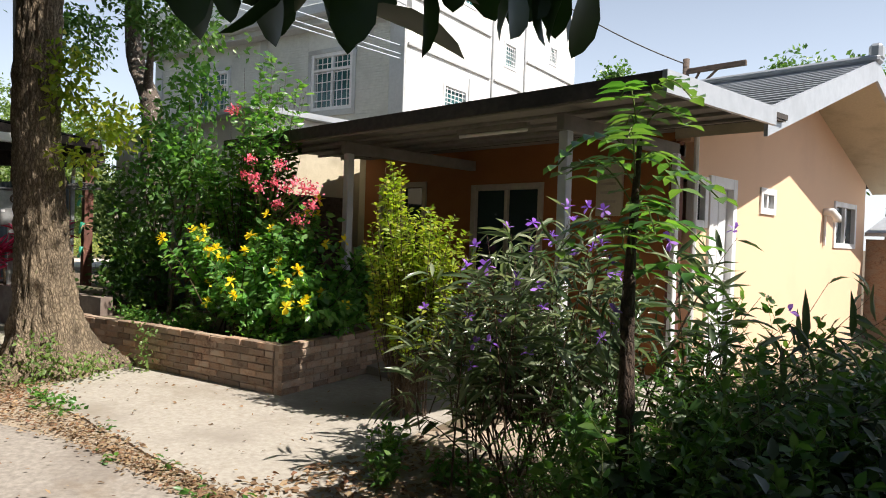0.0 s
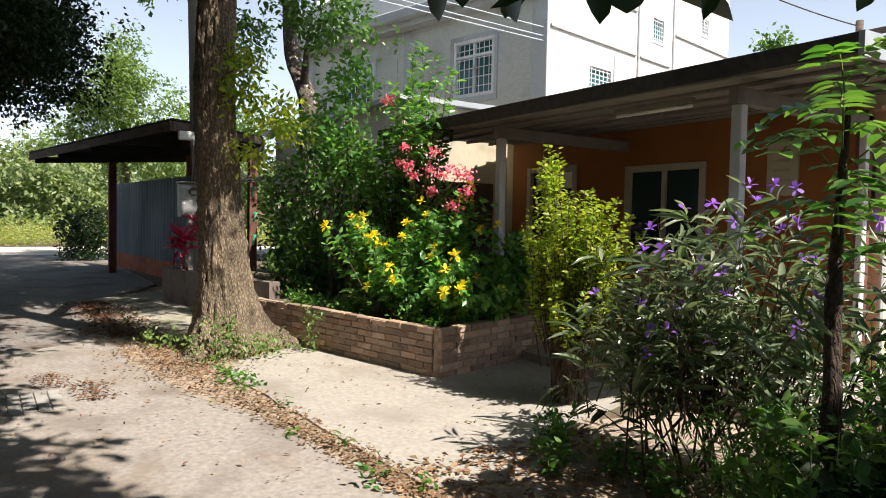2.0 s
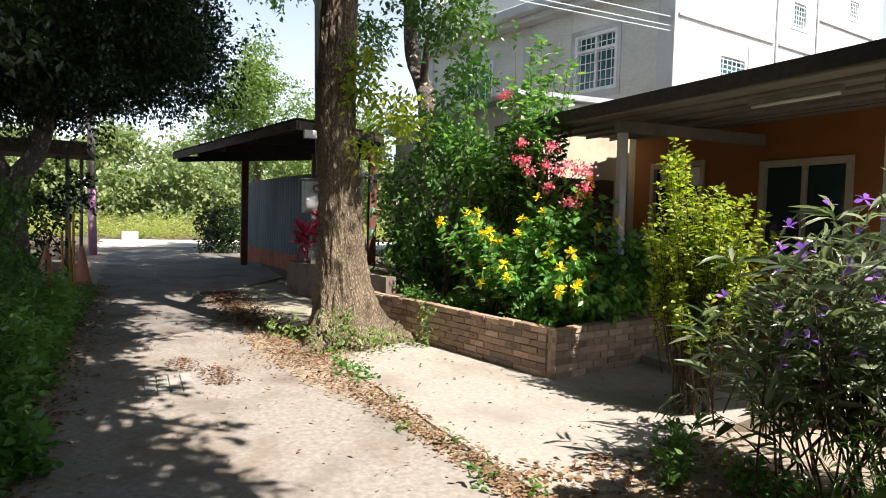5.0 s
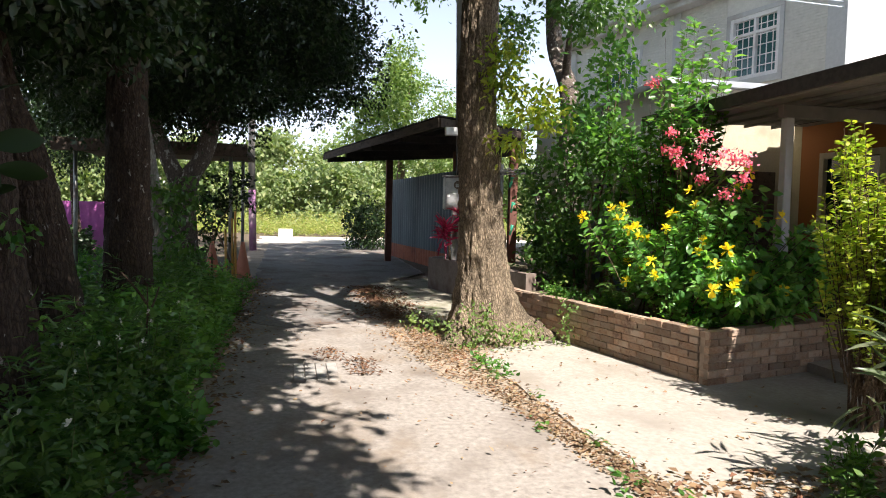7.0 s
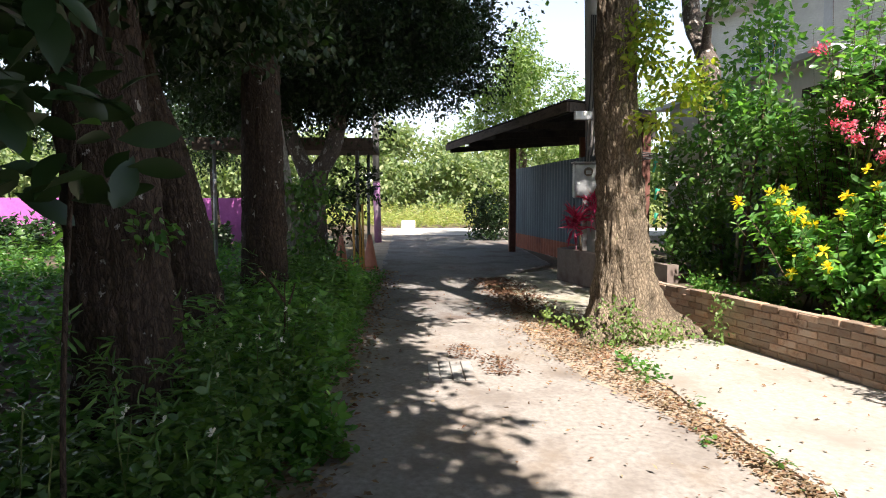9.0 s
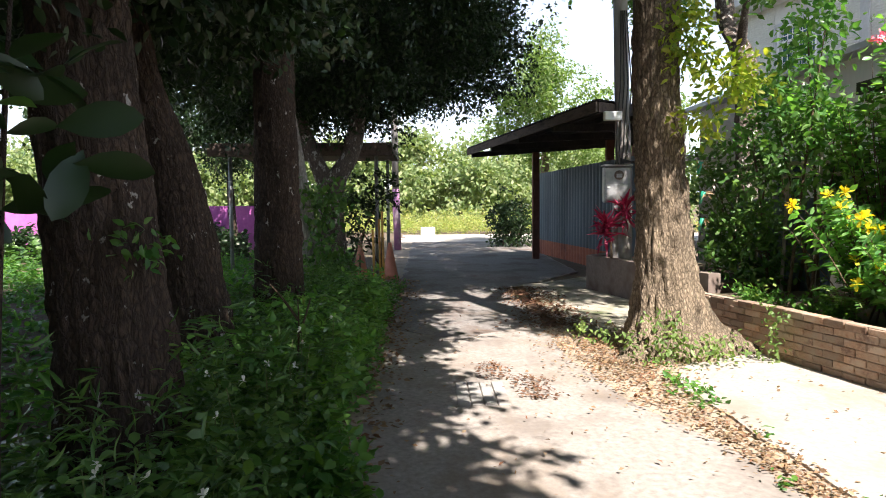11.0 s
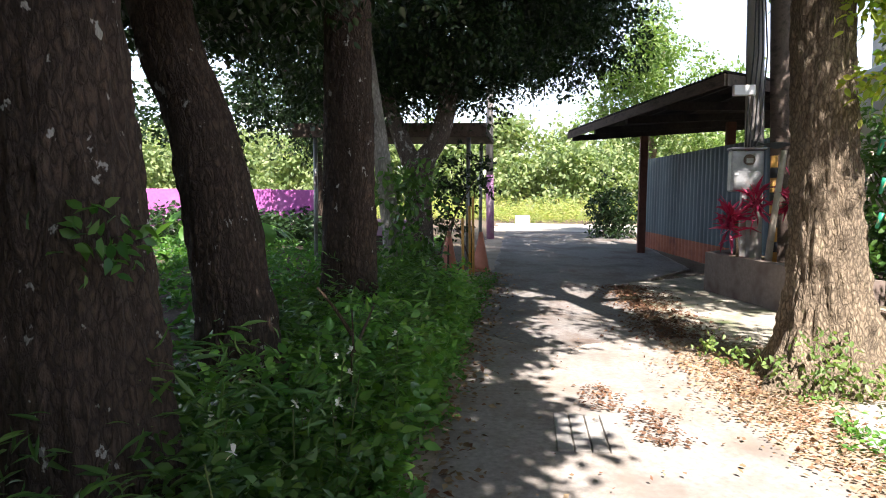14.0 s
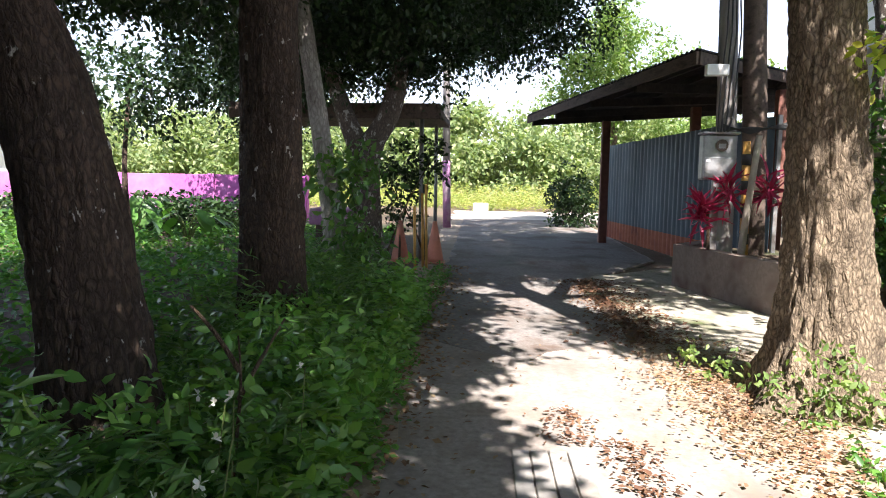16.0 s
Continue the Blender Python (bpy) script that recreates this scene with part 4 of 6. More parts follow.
def brick_wall(parent, a, bpt, height, courses, seed, wide=0.11):
    """A brick wall from a to bpt (plan), with recessed mortar behind the outer bricks."""
    a, bpt = Vector((*a, 0)), Vector((*bpt, 0))
    d = bpt - a
    length, ang = d.length, math.atan2(d.y, d.x)
    d.normalize()
    nrm = Vector((-d.y, d.x, 0))
    rnd = random.Random(seed)
    m = Matrix.Translation(a) @ Matrix.Rotation(ang, 4, "Z")
    core = boxed("mortar", (0.004, -wide / 2 + 0.012, 0.0), (length - 0.004, wide / 2 - 0.012, height - 0.012), MORTAR, parent, 0, "", m)
    ch = height / courses
    bl = 0.225
    for c in range(courses):
        u = -bl / 2 if c % 2 else 0.0
        while u < length - 0.02:
            s, e = max(u, 0), min(u + bl, length)
            u += bl
            if e - s < 0.04:
                continue
            ob = new("brick", brick_mesh(e - s - 0.008, ch - 0.008, wide))
            p = a + d * ((s + e) / 2) + nrm * rnd.uniform(-0.006, 0.006)
            p.z = ch * (c + 0.5) + rnd.uniform(-0.003, 0.003) - (rnd.choice((0, 0, 0.008, 0.016)) if c == courses - 1 else 0)
            ob.parent = parent
            ob.matrix_local = Matrix.Translation(p - ORIGIN[parent]) @ Matrix.Rotation(ang + rnd.uniform(-0.01, 0.01), 4, "Z")


planter = thing("brick_planter", (-6.5, 4.2, 0), "low red brick planter full of flowering shrubs", "planter")
PC, PL, PR = (-5.5, 3.5), (-9.3, 2.68), (-6.12, 5.42)
ux, uy = Vector((*PL, 0)) - Vector((*PC, 0)), Vector((*PR, 0)) - Vector((*PC, 0))
ua, ub = ux.normalized(), uy.normalized()
brick_wall(planter, (PC[0] + ua.x * 0.115, PC[1] + ua.y * 0.115), PL, 0.48, 7, 1)
brick_wall(planter, (PC[0] + ua.x * 0.055 - ub.x * 0.055, PC[1] + ua.y * 0.055 - ub.y * 0.055), PR, 0.48, 7, 2)
part("soil", prism(bmesh.new(), [(-5.62, 3.57), (-9.2, 2.8), (-9.6, 5.4), (-6.2, 5.3)], 0.0, 0.38), SOIL, planter, "dark planting soil")

planter2 = thing("cement_planter", (-12.5, 3.2, 0), "stained cement-faced planter under the poles", "planter")
part("wall", prism(bmesh.new(), [(-12.95, 2.5), (-9.6, 3.25), (-9.65, 3.42), (-12.8, 2.7), (-14.0, 3.6), (-14.15, 3.5)], 0, 0.58), RENDERED, planter2)
part("soil", prism(bmesh.new(), [(-12.8, 2.71), (-9.7, 3.42), (-9.9, 4.6), (-13.9, 4.2), (-13.95, 3.6)], 0, 0.45), SOIL, planter2)

# ---- drain cover ----
drain = thing("drain_cover", (-6.4, 0.22, 0), "pale grey slatted drain cover set in the lane", "drain cover")
for i in range(4):
    y = 0.03 + i * 0.097
    boxed("plank", (-6.72, y, -0.02), (-6.08, y + 0.088, 0.014), DRAINSLAB, drain, 0.004)

# ---- traffic cones, bamboo ----
def cone(x, y, tilt=0):
    ob = thing("traffic_cone", (x, y, 0), "faded orange traffic cone in the weeds", "traffic cone", "traffic cones")
    part("body", tube(bmesh.new(), [(x, y, 0.04), (x, y, 0.12), (x, y, 0.70), (x, y, 0.72)], [0.16, 0.145, 0.035, 0.03], 20), CONEPAINT, ob, "", True)
    boxed("foot", (x - 0.18, y - 0.18, 0), (x + 0.18, y + 0.18, 0.04), CONEPAINT, ob, 0.015)


cone(-14.9, -1.56)
cone(-14.9, -0.97)
for x, y, h in ((-14.2, -1.05, 1.35), (-14.35, -1.12, 1.2), (-13.9, -1.2, 1.0)):
    ob = thing("orange_stake", (x, y, 0), "orange painted stake beside the cones", "stake", "orange stakes")
    part("stake", tube(bmesh.new(), [(x, y, 0), (x + 0.03, y - 0.02, h)], 0.022, 8), OCHRE, ob, "", True)

# ---- timber shelter ----
shed = thing("timber_shelter", (-16, -3, 0), "open timber shelter with a flat brown roof", "shelter")
boxed("roof", (-18.5, -4.5, 2.56), (-15.0, -0.93, 2.68), TIMBER, shed, 0.01)
boxed("roof_edge", (-15.05, -4.55, 2.44), (-14.97, -0.9, 2.70), TIMBER, shed, 0.01, "brown weathered roof edge board")
for x, y in ((-15.3, -1.25), (-18.2, -1.2), (-15.3, -4.2), (-18.2, -4.2)):
    part("post", tube(bmesh.new(), [(x, y, 0), (x, y, 2.56)], 0.04, 10), STEEL, shed, "", True)
boxed("bench", (-16.8, -3.4, 0.55), (-15.9, -2.6, 0.85), LILAC, shed, 0.02)
boxed("bench_base", (-16.7, -3.3, 0), (-16.0, -2.7, 0.55), TIMBER, shed, 0.02)

pk = thing("painted_pole", (-24.2, -1.25, 0), "lilac and white painted pole at the lane end", "pole")
part("shaft", tube(bmesh.new(), [(-24, -1.25, 0), (-24, -1.3, 2.0)], 0.12, 14), LILAC, pk, "lilac painted shaft", True)
part("upper_shaft", tube(bmesh.new(), [(-24, -1.3, 2.0), (-24, -1.35, 6.5)], 0.11, 14), POLE, pk, "", True)

pw = thing("magenta_wall", (-22, -12, 0), "long magenta painted garden wall beyond the lawn", "wall")
boxed("wall", (-22.2, -40, 0), (-22.0, -5.0, 1.48), PURPLE, pw, 0.01)
for y in np.arange(-39, -5, 2.6):
    boxed("pier", (-22.0, float(y), 0), (-21.94, float(y) + 0.2, 1.5), PURPLE, pw, 0.01)

for x, y, z in ((-35.2, -0.3, 0.4), (-44, 3.4, 0.55)):
    ob = thing("concrete_block", (x, y, 0), "pale concrete block at the roadside", "block", "roadside blocks")
    boxed("block", (x - 0.3, y - 0.35, -0.05), (x + 0.3, y + 0.35, z), DUST, ob, 0.03)
fh = thing("far_house", (-36, -27, 0), "low white house beyond the lawn", "house")
boxed("wall", (-40, -31, 0), (-34, -24.5, 3.3), WHITE, fh, 0.01)
boxed("roof", (-40.5, -31.5, 3.3), (-33.4, -24.0, 4.0), PAINT, fh, 0.05, "pale flat roof")
for y in (-29.5, -27.0):
    boxed("window", (-33.99, y, 1.3), (-33.93, y + 1.3, 2.5), PANE, fh, 0.005, "dark window")
gh = thing("far_greenhouse", (-70, -4, 0), "long low pale roof far behind the weeds", "greenhouse")
boxed("roof", (-72, -16, 3.1), (-66, 3, 4.0), PAINT, gh)
boxed("wall", (-71.5, -15.5, 0), (-66.5, 2.5, 3.1), TRIMGREY, gh)

# ---- trees ----
right = thing("shade_tree", (-7.84, 2.1, 0), "tall furrowed-bark tree with ivy at its foot", "tree")
trunk("trunk", [(-7.84, 2.14, -0.05), (-7.84, 2.12, 0.5), (-7.84, 2.09, 1.2), (-7.84, 2.0, 2.6), (-7.84, 2.01, 3.9), (-7.8, 2.1, 6.5), (-7.8, 2.2, 9)],
      [0.36, 0.295, 0.255, 0.215, 0.20, 0.15, 0.07], BARK_PALE, right, 110, 0.12, 0.03, 0.075, "", ((1.45, 0.62, 0.42), (0.3, 0.22, 0.4), (-0.9, 0.34, 0.35), (-2.3, 0.2, 0.5)))
for p in ([(-7.84, 2.0, 4.6), (-9.2, 2.8, 5.6), (-10.4, 3.4, 6.6)], [(-7.84, 2.05, 5.2), (-7.0, 1.2, 6.3), (-6.0, 0.6, 7.4)], [(-7.84, 2.1, 5.4), (-8.8, 0.8, 6.6), (-9.4, -0.2, 7.4)], [(-7.84, 2.1, 5.0), (-7.6, 3.4, 6.0), (-7.2, 4.4, 6.8)], [(-7.84, 2.05, 4.5), (-6.6, 2.6, 5.1), (-4.9, 3.3, 6.2)], [(-7.84, 2.1, 6.0), (-10.5, 2.2, 7.2), (-13.5, 2.2, 7.6)]):
    limb(p, [0.12, 0.08, 0.03], BARK_PALE, right)
# last three sparse clumps sit out of view, added to dapple the trunk
crown("crown", [((-10.2, 3.0, 6.8), (2.0, 1.7, 1.0), 9000), ((-13.2, 2.2, 7.5), (2.2, 1.9, 1.0), 9000), ((-9.6, 0.2, 7.6), (2.0, 1.6, 1.1), 8000), ((-7.4, 4.6, 7.2), (1.4, 1.2, 0.8), 3600), ((-16.5, 2.6, 8.2), (2.4, 2.0, 1.0), 9000), ((-11.6, 4.6, 7.6), (1.8, 1.6, 0.9), 6500), ((-20.0, 3.0, 8.8), (2.4, 2.2, 1.0), 8000), ((-8.2, 2.2, 9.2), (2.2, 2.0, 1.2), 7000), ((-5.9, 2.9, 5.3), (0.7, 0.6, 0.6), 420), ((-4.9, 3.3, 6.3), (1.0, 0.8, 0.7), 800), ((-6.6, 2.6, 4.9), (0.5, 0.5, 0.4), 140)], 0.16, L_MID, right, "diamond", 11)
crown("ivy", [((-7.40, 1.85, 0.22), (0.30, 0.30, 0.20), 330), ((-7.25, 2.3, 0.10), (0.28, 0.3, 0.12), 220), ((-7.3, 2.85, 0.3), (0.12, 0.12, 0.32), 150), ((-8.25, 1.5, 0.12), (0.25, 0.15, 0.12), 110)], 0.055, L_PALE, right, "ovate", 12, 8, 0.1, 0.5, 0, "fresh green ivy at the foot")
crown("epiphyte", [((-7.62, 2.22, 2.95), (0.10, 0.2, 0.4), 460), ((-7.45, 2.55, 2.55), (0.3, 0.34, 0.2), 420), ((-7.5, 2.35, 2.2), (0.2, 0.2, 0.15), 140)], 0.085, L_LIME, right, "ovate", 13, 8, 0.12, 0.3, 0.3, "yellow-green leaves sprouting from the trunk")

bent = thing("bent_tree", (-12.8, 5.2, 0), "smooth curved tree trunk behind the planter", "tree")
trunk("trunk", [(-12.7, 5.3, 0), (-12.8, 5.2, 2.0), (-12.95, 5.2, 3.6), (-13.2, 5.2, 4.1), (-13.75, 5.2, 4.7), (-13.95, 5.2, 5.4), (-13.95, 5.2, 6.2), (-13.6, 5.3, 8.0)], [0.24, 0.21, 0.19, 0.19, 0.17, 0.16, 0.15, 0.06], BARK_GREY, bent, 30, 0.05, 0.06, 0.03)
limb([(-13.2, 5.2, 4.1), (-12.6, 5.0, 4.6), (-12.0, 4.8, 5.0)], [0.1, 0.06, 0.02], BARK_GREY, bent)
crown("crown", [((-13.6, 5.2, 7.6), (2.0, 1.6, 0.9), 6500), ((-11.6, 4.9, 5.1), (0.9, 0.8, 0.45), 1300), ((-15.4, 4.6, 5.4), (0.9, 0.8, 0.5), 1300)], 0.13, L_MID, bent, "diamond", 14)

t0 = thing("large_shade_tree", (-4.46, -1.65, 0), "massive dark-barked tree with lichen spots", "tree")
trunk("trunk", [(-4.46, -1.60, -0.05), (-4.46, -1.64, 0.8), (-4.46, -1.69, 1.4), (-4.46, -1.75, 2.2), (-4.46, -1.85, 4.2), (-4.4, -1.8, 6.5), (-4.3, -1.8, 8.5)], [0.31, 0.265, 0.245, 0.225, 0.20, 0.15, 0.07], BARK_DARK, t0, 100, 0.10, 0.03, 0.06)
for p in ([(-4.46, -1.85, 4.0), (-3.4, -0.6, 5.0), (-2.2, 0.8, 5.4), (-1.2, 1.9, 5.3)], [(-4.46, -1.85, 4.4), (-2.8, -2.0, 5.6), (-0.6, -1.6, 6.2)], [(-4.46, -1.85, 5.0), (-5.0, -3.6, 6.2), (-5.4, -5.2, 6.8)], [(-4.46, -1.85, 4.6), (-4.6, -0.2, 5.4), (-4.8, 1.2, 5.6)]):
    limb(p, [0.14, 0.10, 0.06, 0.03][:len(p)], BARK_DARK, t0)
# last four low clumps are unseen, added to block sky light from left and rear
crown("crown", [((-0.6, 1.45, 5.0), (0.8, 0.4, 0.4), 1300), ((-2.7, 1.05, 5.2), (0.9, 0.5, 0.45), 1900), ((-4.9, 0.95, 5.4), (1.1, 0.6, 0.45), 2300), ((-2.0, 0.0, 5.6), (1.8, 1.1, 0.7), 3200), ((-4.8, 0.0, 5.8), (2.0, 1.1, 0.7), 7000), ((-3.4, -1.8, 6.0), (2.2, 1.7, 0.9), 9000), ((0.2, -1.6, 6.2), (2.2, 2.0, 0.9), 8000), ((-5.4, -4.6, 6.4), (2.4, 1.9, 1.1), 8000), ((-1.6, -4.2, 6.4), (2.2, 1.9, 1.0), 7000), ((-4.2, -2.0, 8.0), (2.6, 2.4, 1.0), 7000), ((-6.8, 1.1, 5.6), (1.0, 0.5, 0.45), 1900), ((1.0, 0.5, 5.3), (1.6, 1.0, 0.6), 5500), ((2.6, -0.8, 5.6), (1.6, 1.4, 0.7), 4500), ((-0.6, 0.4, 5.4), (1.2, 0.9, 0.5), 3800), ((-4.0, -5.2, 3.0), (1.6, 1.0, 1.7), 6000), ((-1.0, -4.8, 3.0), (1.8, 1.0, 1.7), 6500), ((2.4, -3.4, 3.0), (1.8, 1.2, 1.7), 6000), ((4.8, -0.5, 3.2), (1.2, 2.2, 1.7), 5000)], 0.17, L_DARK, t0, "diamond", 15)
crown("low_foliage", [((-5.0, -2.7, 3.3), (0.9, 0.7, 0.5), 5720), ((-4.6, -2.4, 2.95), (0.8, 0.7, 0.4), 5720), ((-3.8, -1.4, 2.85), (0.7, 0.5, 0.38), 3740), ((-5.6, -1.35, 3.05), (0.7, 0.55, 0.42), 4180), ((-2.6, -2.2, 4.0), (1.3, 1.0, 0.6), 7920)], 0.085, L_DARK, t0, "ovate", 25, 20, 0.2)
crown("sprout", [((-4.24, -1.45, 1.27), (0.08, 0.12, 0.07), 60)], 0.06, L_BRIGHT, t0, "ovate", 16, 6, 0.08, 0.2, 0.2, "small leafy shoot on the trunk")["kind"] = "stuff"

ta = thing("leaning_tree", (-5.97, -1.7, 0), "leaning dark-barked tree with lichen spots", "tree")
trunk("trunk", [(-5.97, -1.67, -0.05), (-5.97, -1.72, 0.33), (-5.97, -1.80, 0.96), (-5.97, -1.94, 1.73), (-5.97, -2.17, 2.4), (-6.05, -2.5, 4.0), (-6.3, -2.9, 6.0), (-6.5, -3.2, 8)], [0.27, 0.235, 0.21, 0.185, 0.175, 0.16, 0.12, 0.05], BARK_DARK, ta, 90, 0.10, 0.03, 0.06)
crown("crown", [((-6.6, -3.2, 6.8), (2.2, 1.9, 1.1), 7000), ((-7.2, -0.4, 6.2), (1.8, 1.2, 0.8), 6500), ((-7.0, -5.6, 5.8), (1.4, 1.4, 0.8), 3500), ((-7.4, -4.2, 4.0), (1.5, 1.2, 0.8), 5000), ((-9.5, 1.2, 6.4), (1.3, 0.8, 0.5), 3200)], 0.15, L_DARK, ta, "diamond", 17)
crown("low_foliage", [((-7.0, -2.3, 3.5), (0.9, 0.8, 0.5), 5720), ((-6.8, -1.7, 3.15), (0.8, 0.7, 0.42), 5280), ((-7.6, -3.4, 3.1), (0.9, 0.8, 0.5), 6160)], 0.08, L_DARK, ta, "ovate", 26, 20, 0.2)
limb([(-6.05, -2.5, 4.0), (-6.6, -1.4, 5.4), (-7.2, -0.4, 6.0)], [0.1, 0.07, 0.03], BARK_DARK, ta)

tb = thing("straight_tree", (-8.17, -1.69, 0), "straight dark-barked tree beside the lane", "tree")
trunk("trunk", [(-8.17, -1.68, -0.05), (-8.17, -1.69, 1.06), (-8.17, -1.70, 2.67), (-8.17, -1.7, 5.0), (-8.1, -1.7, 7.5)], [0.275, 0.235, 0.205, 0.17, 0.07], BARK_DARK, tb, 80, 0.09, 0.03, 0.06)
for p in ([(-8.17, -1.7, 3.9), (-9.6, -0.6, 4.6), (-11.2, 0.2, 4.6)], [(-8.17, -1.7, 4.4), (-9.2, -3.2, 4.8), (-10.4, -4.6, 4.4)], [(-8.17, -1.7, 4.4), (-8.6, -0.4, 5.2), (-9.0, 0.8, 5.6)]):
    limb(p, [0.1, 0.07, 0.02], BARK_DARK, tb)
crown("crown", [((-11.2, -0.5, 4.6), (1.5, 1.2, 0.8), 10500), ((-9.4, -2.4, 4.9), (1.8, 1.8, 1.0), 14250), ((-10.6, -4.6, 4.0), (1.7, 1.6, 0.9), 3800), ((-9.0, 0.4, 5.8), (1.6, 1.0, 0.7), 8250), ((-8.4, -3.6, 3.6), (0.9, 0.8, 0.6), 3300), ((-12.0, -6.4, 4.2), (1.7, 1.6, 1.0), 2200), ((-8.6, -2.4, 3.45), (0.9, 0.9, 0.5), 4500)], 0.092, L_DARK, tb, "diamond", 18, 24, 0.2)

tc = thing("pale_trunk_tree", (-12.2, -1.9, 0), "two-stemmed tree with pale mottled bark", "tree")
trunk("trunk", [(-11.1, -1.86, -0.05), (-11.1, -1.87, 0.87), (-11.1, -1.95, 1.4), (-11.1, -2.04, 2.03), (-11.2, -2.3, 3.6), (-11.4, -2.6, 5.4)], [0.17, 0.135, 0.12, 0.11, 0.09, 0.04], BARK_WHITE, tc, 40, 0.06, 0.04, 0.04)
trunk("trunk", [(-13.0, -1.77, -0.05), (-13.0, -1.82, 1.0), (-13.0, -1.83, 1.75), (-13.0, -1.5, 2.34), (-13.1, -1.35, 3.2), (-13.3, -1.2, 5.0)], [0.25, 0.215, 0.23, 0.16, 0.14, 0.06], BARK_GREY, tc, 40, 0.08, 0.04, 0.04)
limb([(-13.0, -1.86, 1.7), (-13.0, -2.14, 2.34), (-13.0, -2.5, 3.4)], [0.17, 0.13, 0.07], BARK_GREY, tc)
# clumps from x -15.5 to -23 are added over the lane to block sky light
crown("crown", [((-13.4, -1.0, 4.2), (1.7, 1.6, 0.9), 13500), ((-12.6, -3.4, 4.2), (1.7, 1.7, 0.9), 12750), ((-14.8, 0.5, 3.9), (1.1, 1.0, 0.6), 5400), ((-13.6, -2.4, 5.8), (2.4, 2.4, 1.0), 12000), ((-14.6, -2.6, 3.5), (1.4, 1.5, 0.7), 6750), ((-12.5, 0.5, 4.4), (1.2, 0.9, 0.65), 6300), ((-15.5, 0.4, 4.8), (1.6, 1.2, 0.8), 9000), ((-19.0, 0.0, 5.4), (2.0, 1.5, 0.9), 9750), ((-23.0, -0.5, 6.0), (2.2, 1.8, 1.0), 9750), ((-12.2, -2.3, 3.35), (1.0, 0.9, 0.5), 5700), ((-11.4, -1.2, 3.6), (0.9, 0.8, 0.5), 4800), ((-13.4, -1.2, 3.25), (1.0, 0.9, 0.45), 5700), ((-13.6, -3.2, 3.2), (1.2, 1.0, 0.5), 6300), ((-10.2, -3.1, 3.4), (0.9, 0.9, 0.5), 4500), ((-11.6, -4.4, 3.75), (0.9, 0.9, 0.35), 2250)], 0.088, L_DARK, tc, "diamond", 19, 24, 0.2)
limb([(-13.3, -1.2, 4.6), (-16.0, -0.2, 5.0), (-20.0, -0.1, 5.6), (-23.0, -0.4, 6.0)], [0.09, 0.07, 0.05, 0.02], BARK_WHITE, tc)
crown("low_leaves", [((-11.0, -1.65, 1.5), (0.40, 0.42, 0.28), 380), ((-10.8, -1.6, 0.75), (0.36, 0.30, 0.4), 300)], 0.12, L_MID, tc, "ovate", 20, 6, 0.2, 0.2, 0.4)

# tree on the house side, above and beside the start of the walk
tr = thing("roadside_tree", (2.4, 3.6, 0), "broad roadside tree overhanging the thicket", "tree")
trunk("trunk", [(2.4, 3.6, -0.05), (2.4, 3.6, 1.5), (2.3, 3.7, 3.2), (2.2, 3.8, 5.2)], [0.26, 0.22, 0.18, 0.08], BARK_DARK, tr, 40, 0.1, 0.08, 0.05)
for p in ([(2.3, 3.7, 3.0), (1.4, 3.0, 4.0), (0.4, 2.0, 4.4)], [(2.3, 3.7, 3.2), (1.8, 4.8, 4.2), (1.4, 5.6, 4.6)]):
    limb(p, [0.1, 0.06, 0.02], BARK_DARK, tr)
# crown above the view; clumps placed to shade the weeds and spare the thicket
crown("crown", [((2.9, 4.1, 4.7), (1.1, 1.1, 0.6), 4500), ((3.9, 4.4, 4.8), (1.6, 1.3, 0.6), 7000), ((2.7, 5.2, 4.8), (1.2, 0.9, 0.5), 5500), ((3.0, 6.4, 5.0), (1.5, 1.0, 0.5), 5500), ((4.7, 3.2, 4.9), (1.3, 1.2, 0.5), 5000), ((2.8, 2.6, 4.8), (1.5, 1.4, 0.6), 4000), ((3.0, 3.3, 4.5), (1.0, 0.9, 0.45), 4500), ((1.3, 1.4, 4.6), (0.9, 0.6, 0.35), 3000), ((3.4, 5.4, 5.0), (1.5, 1.4, 0.7), 3500)], 0.17, L_DARK, tr, "diamond", 23)

# unseen dense trees behind the start and beside the lane, added to block sky light
def sky_block_tree(x, y, h, seed):
    ob = thing("shade_tree", (x, y, 0), "unseen dense dark-leaved tree added to block sky light", "tree", "backing trees")
    trunk("trunk", [(x, y, -0.05), (x + 0.1, y, h * 0.4), (x, y + 0.2, h * 0.8)], [0.22, 0.17, 0.06], BARK_DARK, ob, 16, 0.08, 0.3)
    crown("crown", [((x, y, h * 0.28), (1.7, 1.7, h * 0.26), 4200), ((x + 0.3, y - 0.3, h * 0.68), (2.0, 2.0, h * 0.26), 5200)], 0.22, L_DARK, ob, "diamond", seed)


for i, (x, y, h) in enumerate(((8.2, -2.6, 6.0), (8.6, 0.6, 6.4), (8.4, 3.6, 5.6), (5.4, -5.8, 6.2), (2.0, -6.6, 6.4), (-1.4, -7.2, 6.4), (-4.6, -8.0, 6.0))):
    sky_block_tree(x, y, h, 600 + i)

# tree further off, behind the lawn
ts = thing("young_tree", (-15.5, -6.6, 0), "slender young tree on the shaded lawn", "tree")
trunk("trunk", [(-15.5, -6.6, 0), (-15.5, -6.7, 1.5), (-15.6, -6.6, 3.2)], [0.06, 0.05, 0.03], BARK_DARK, ts, 14)
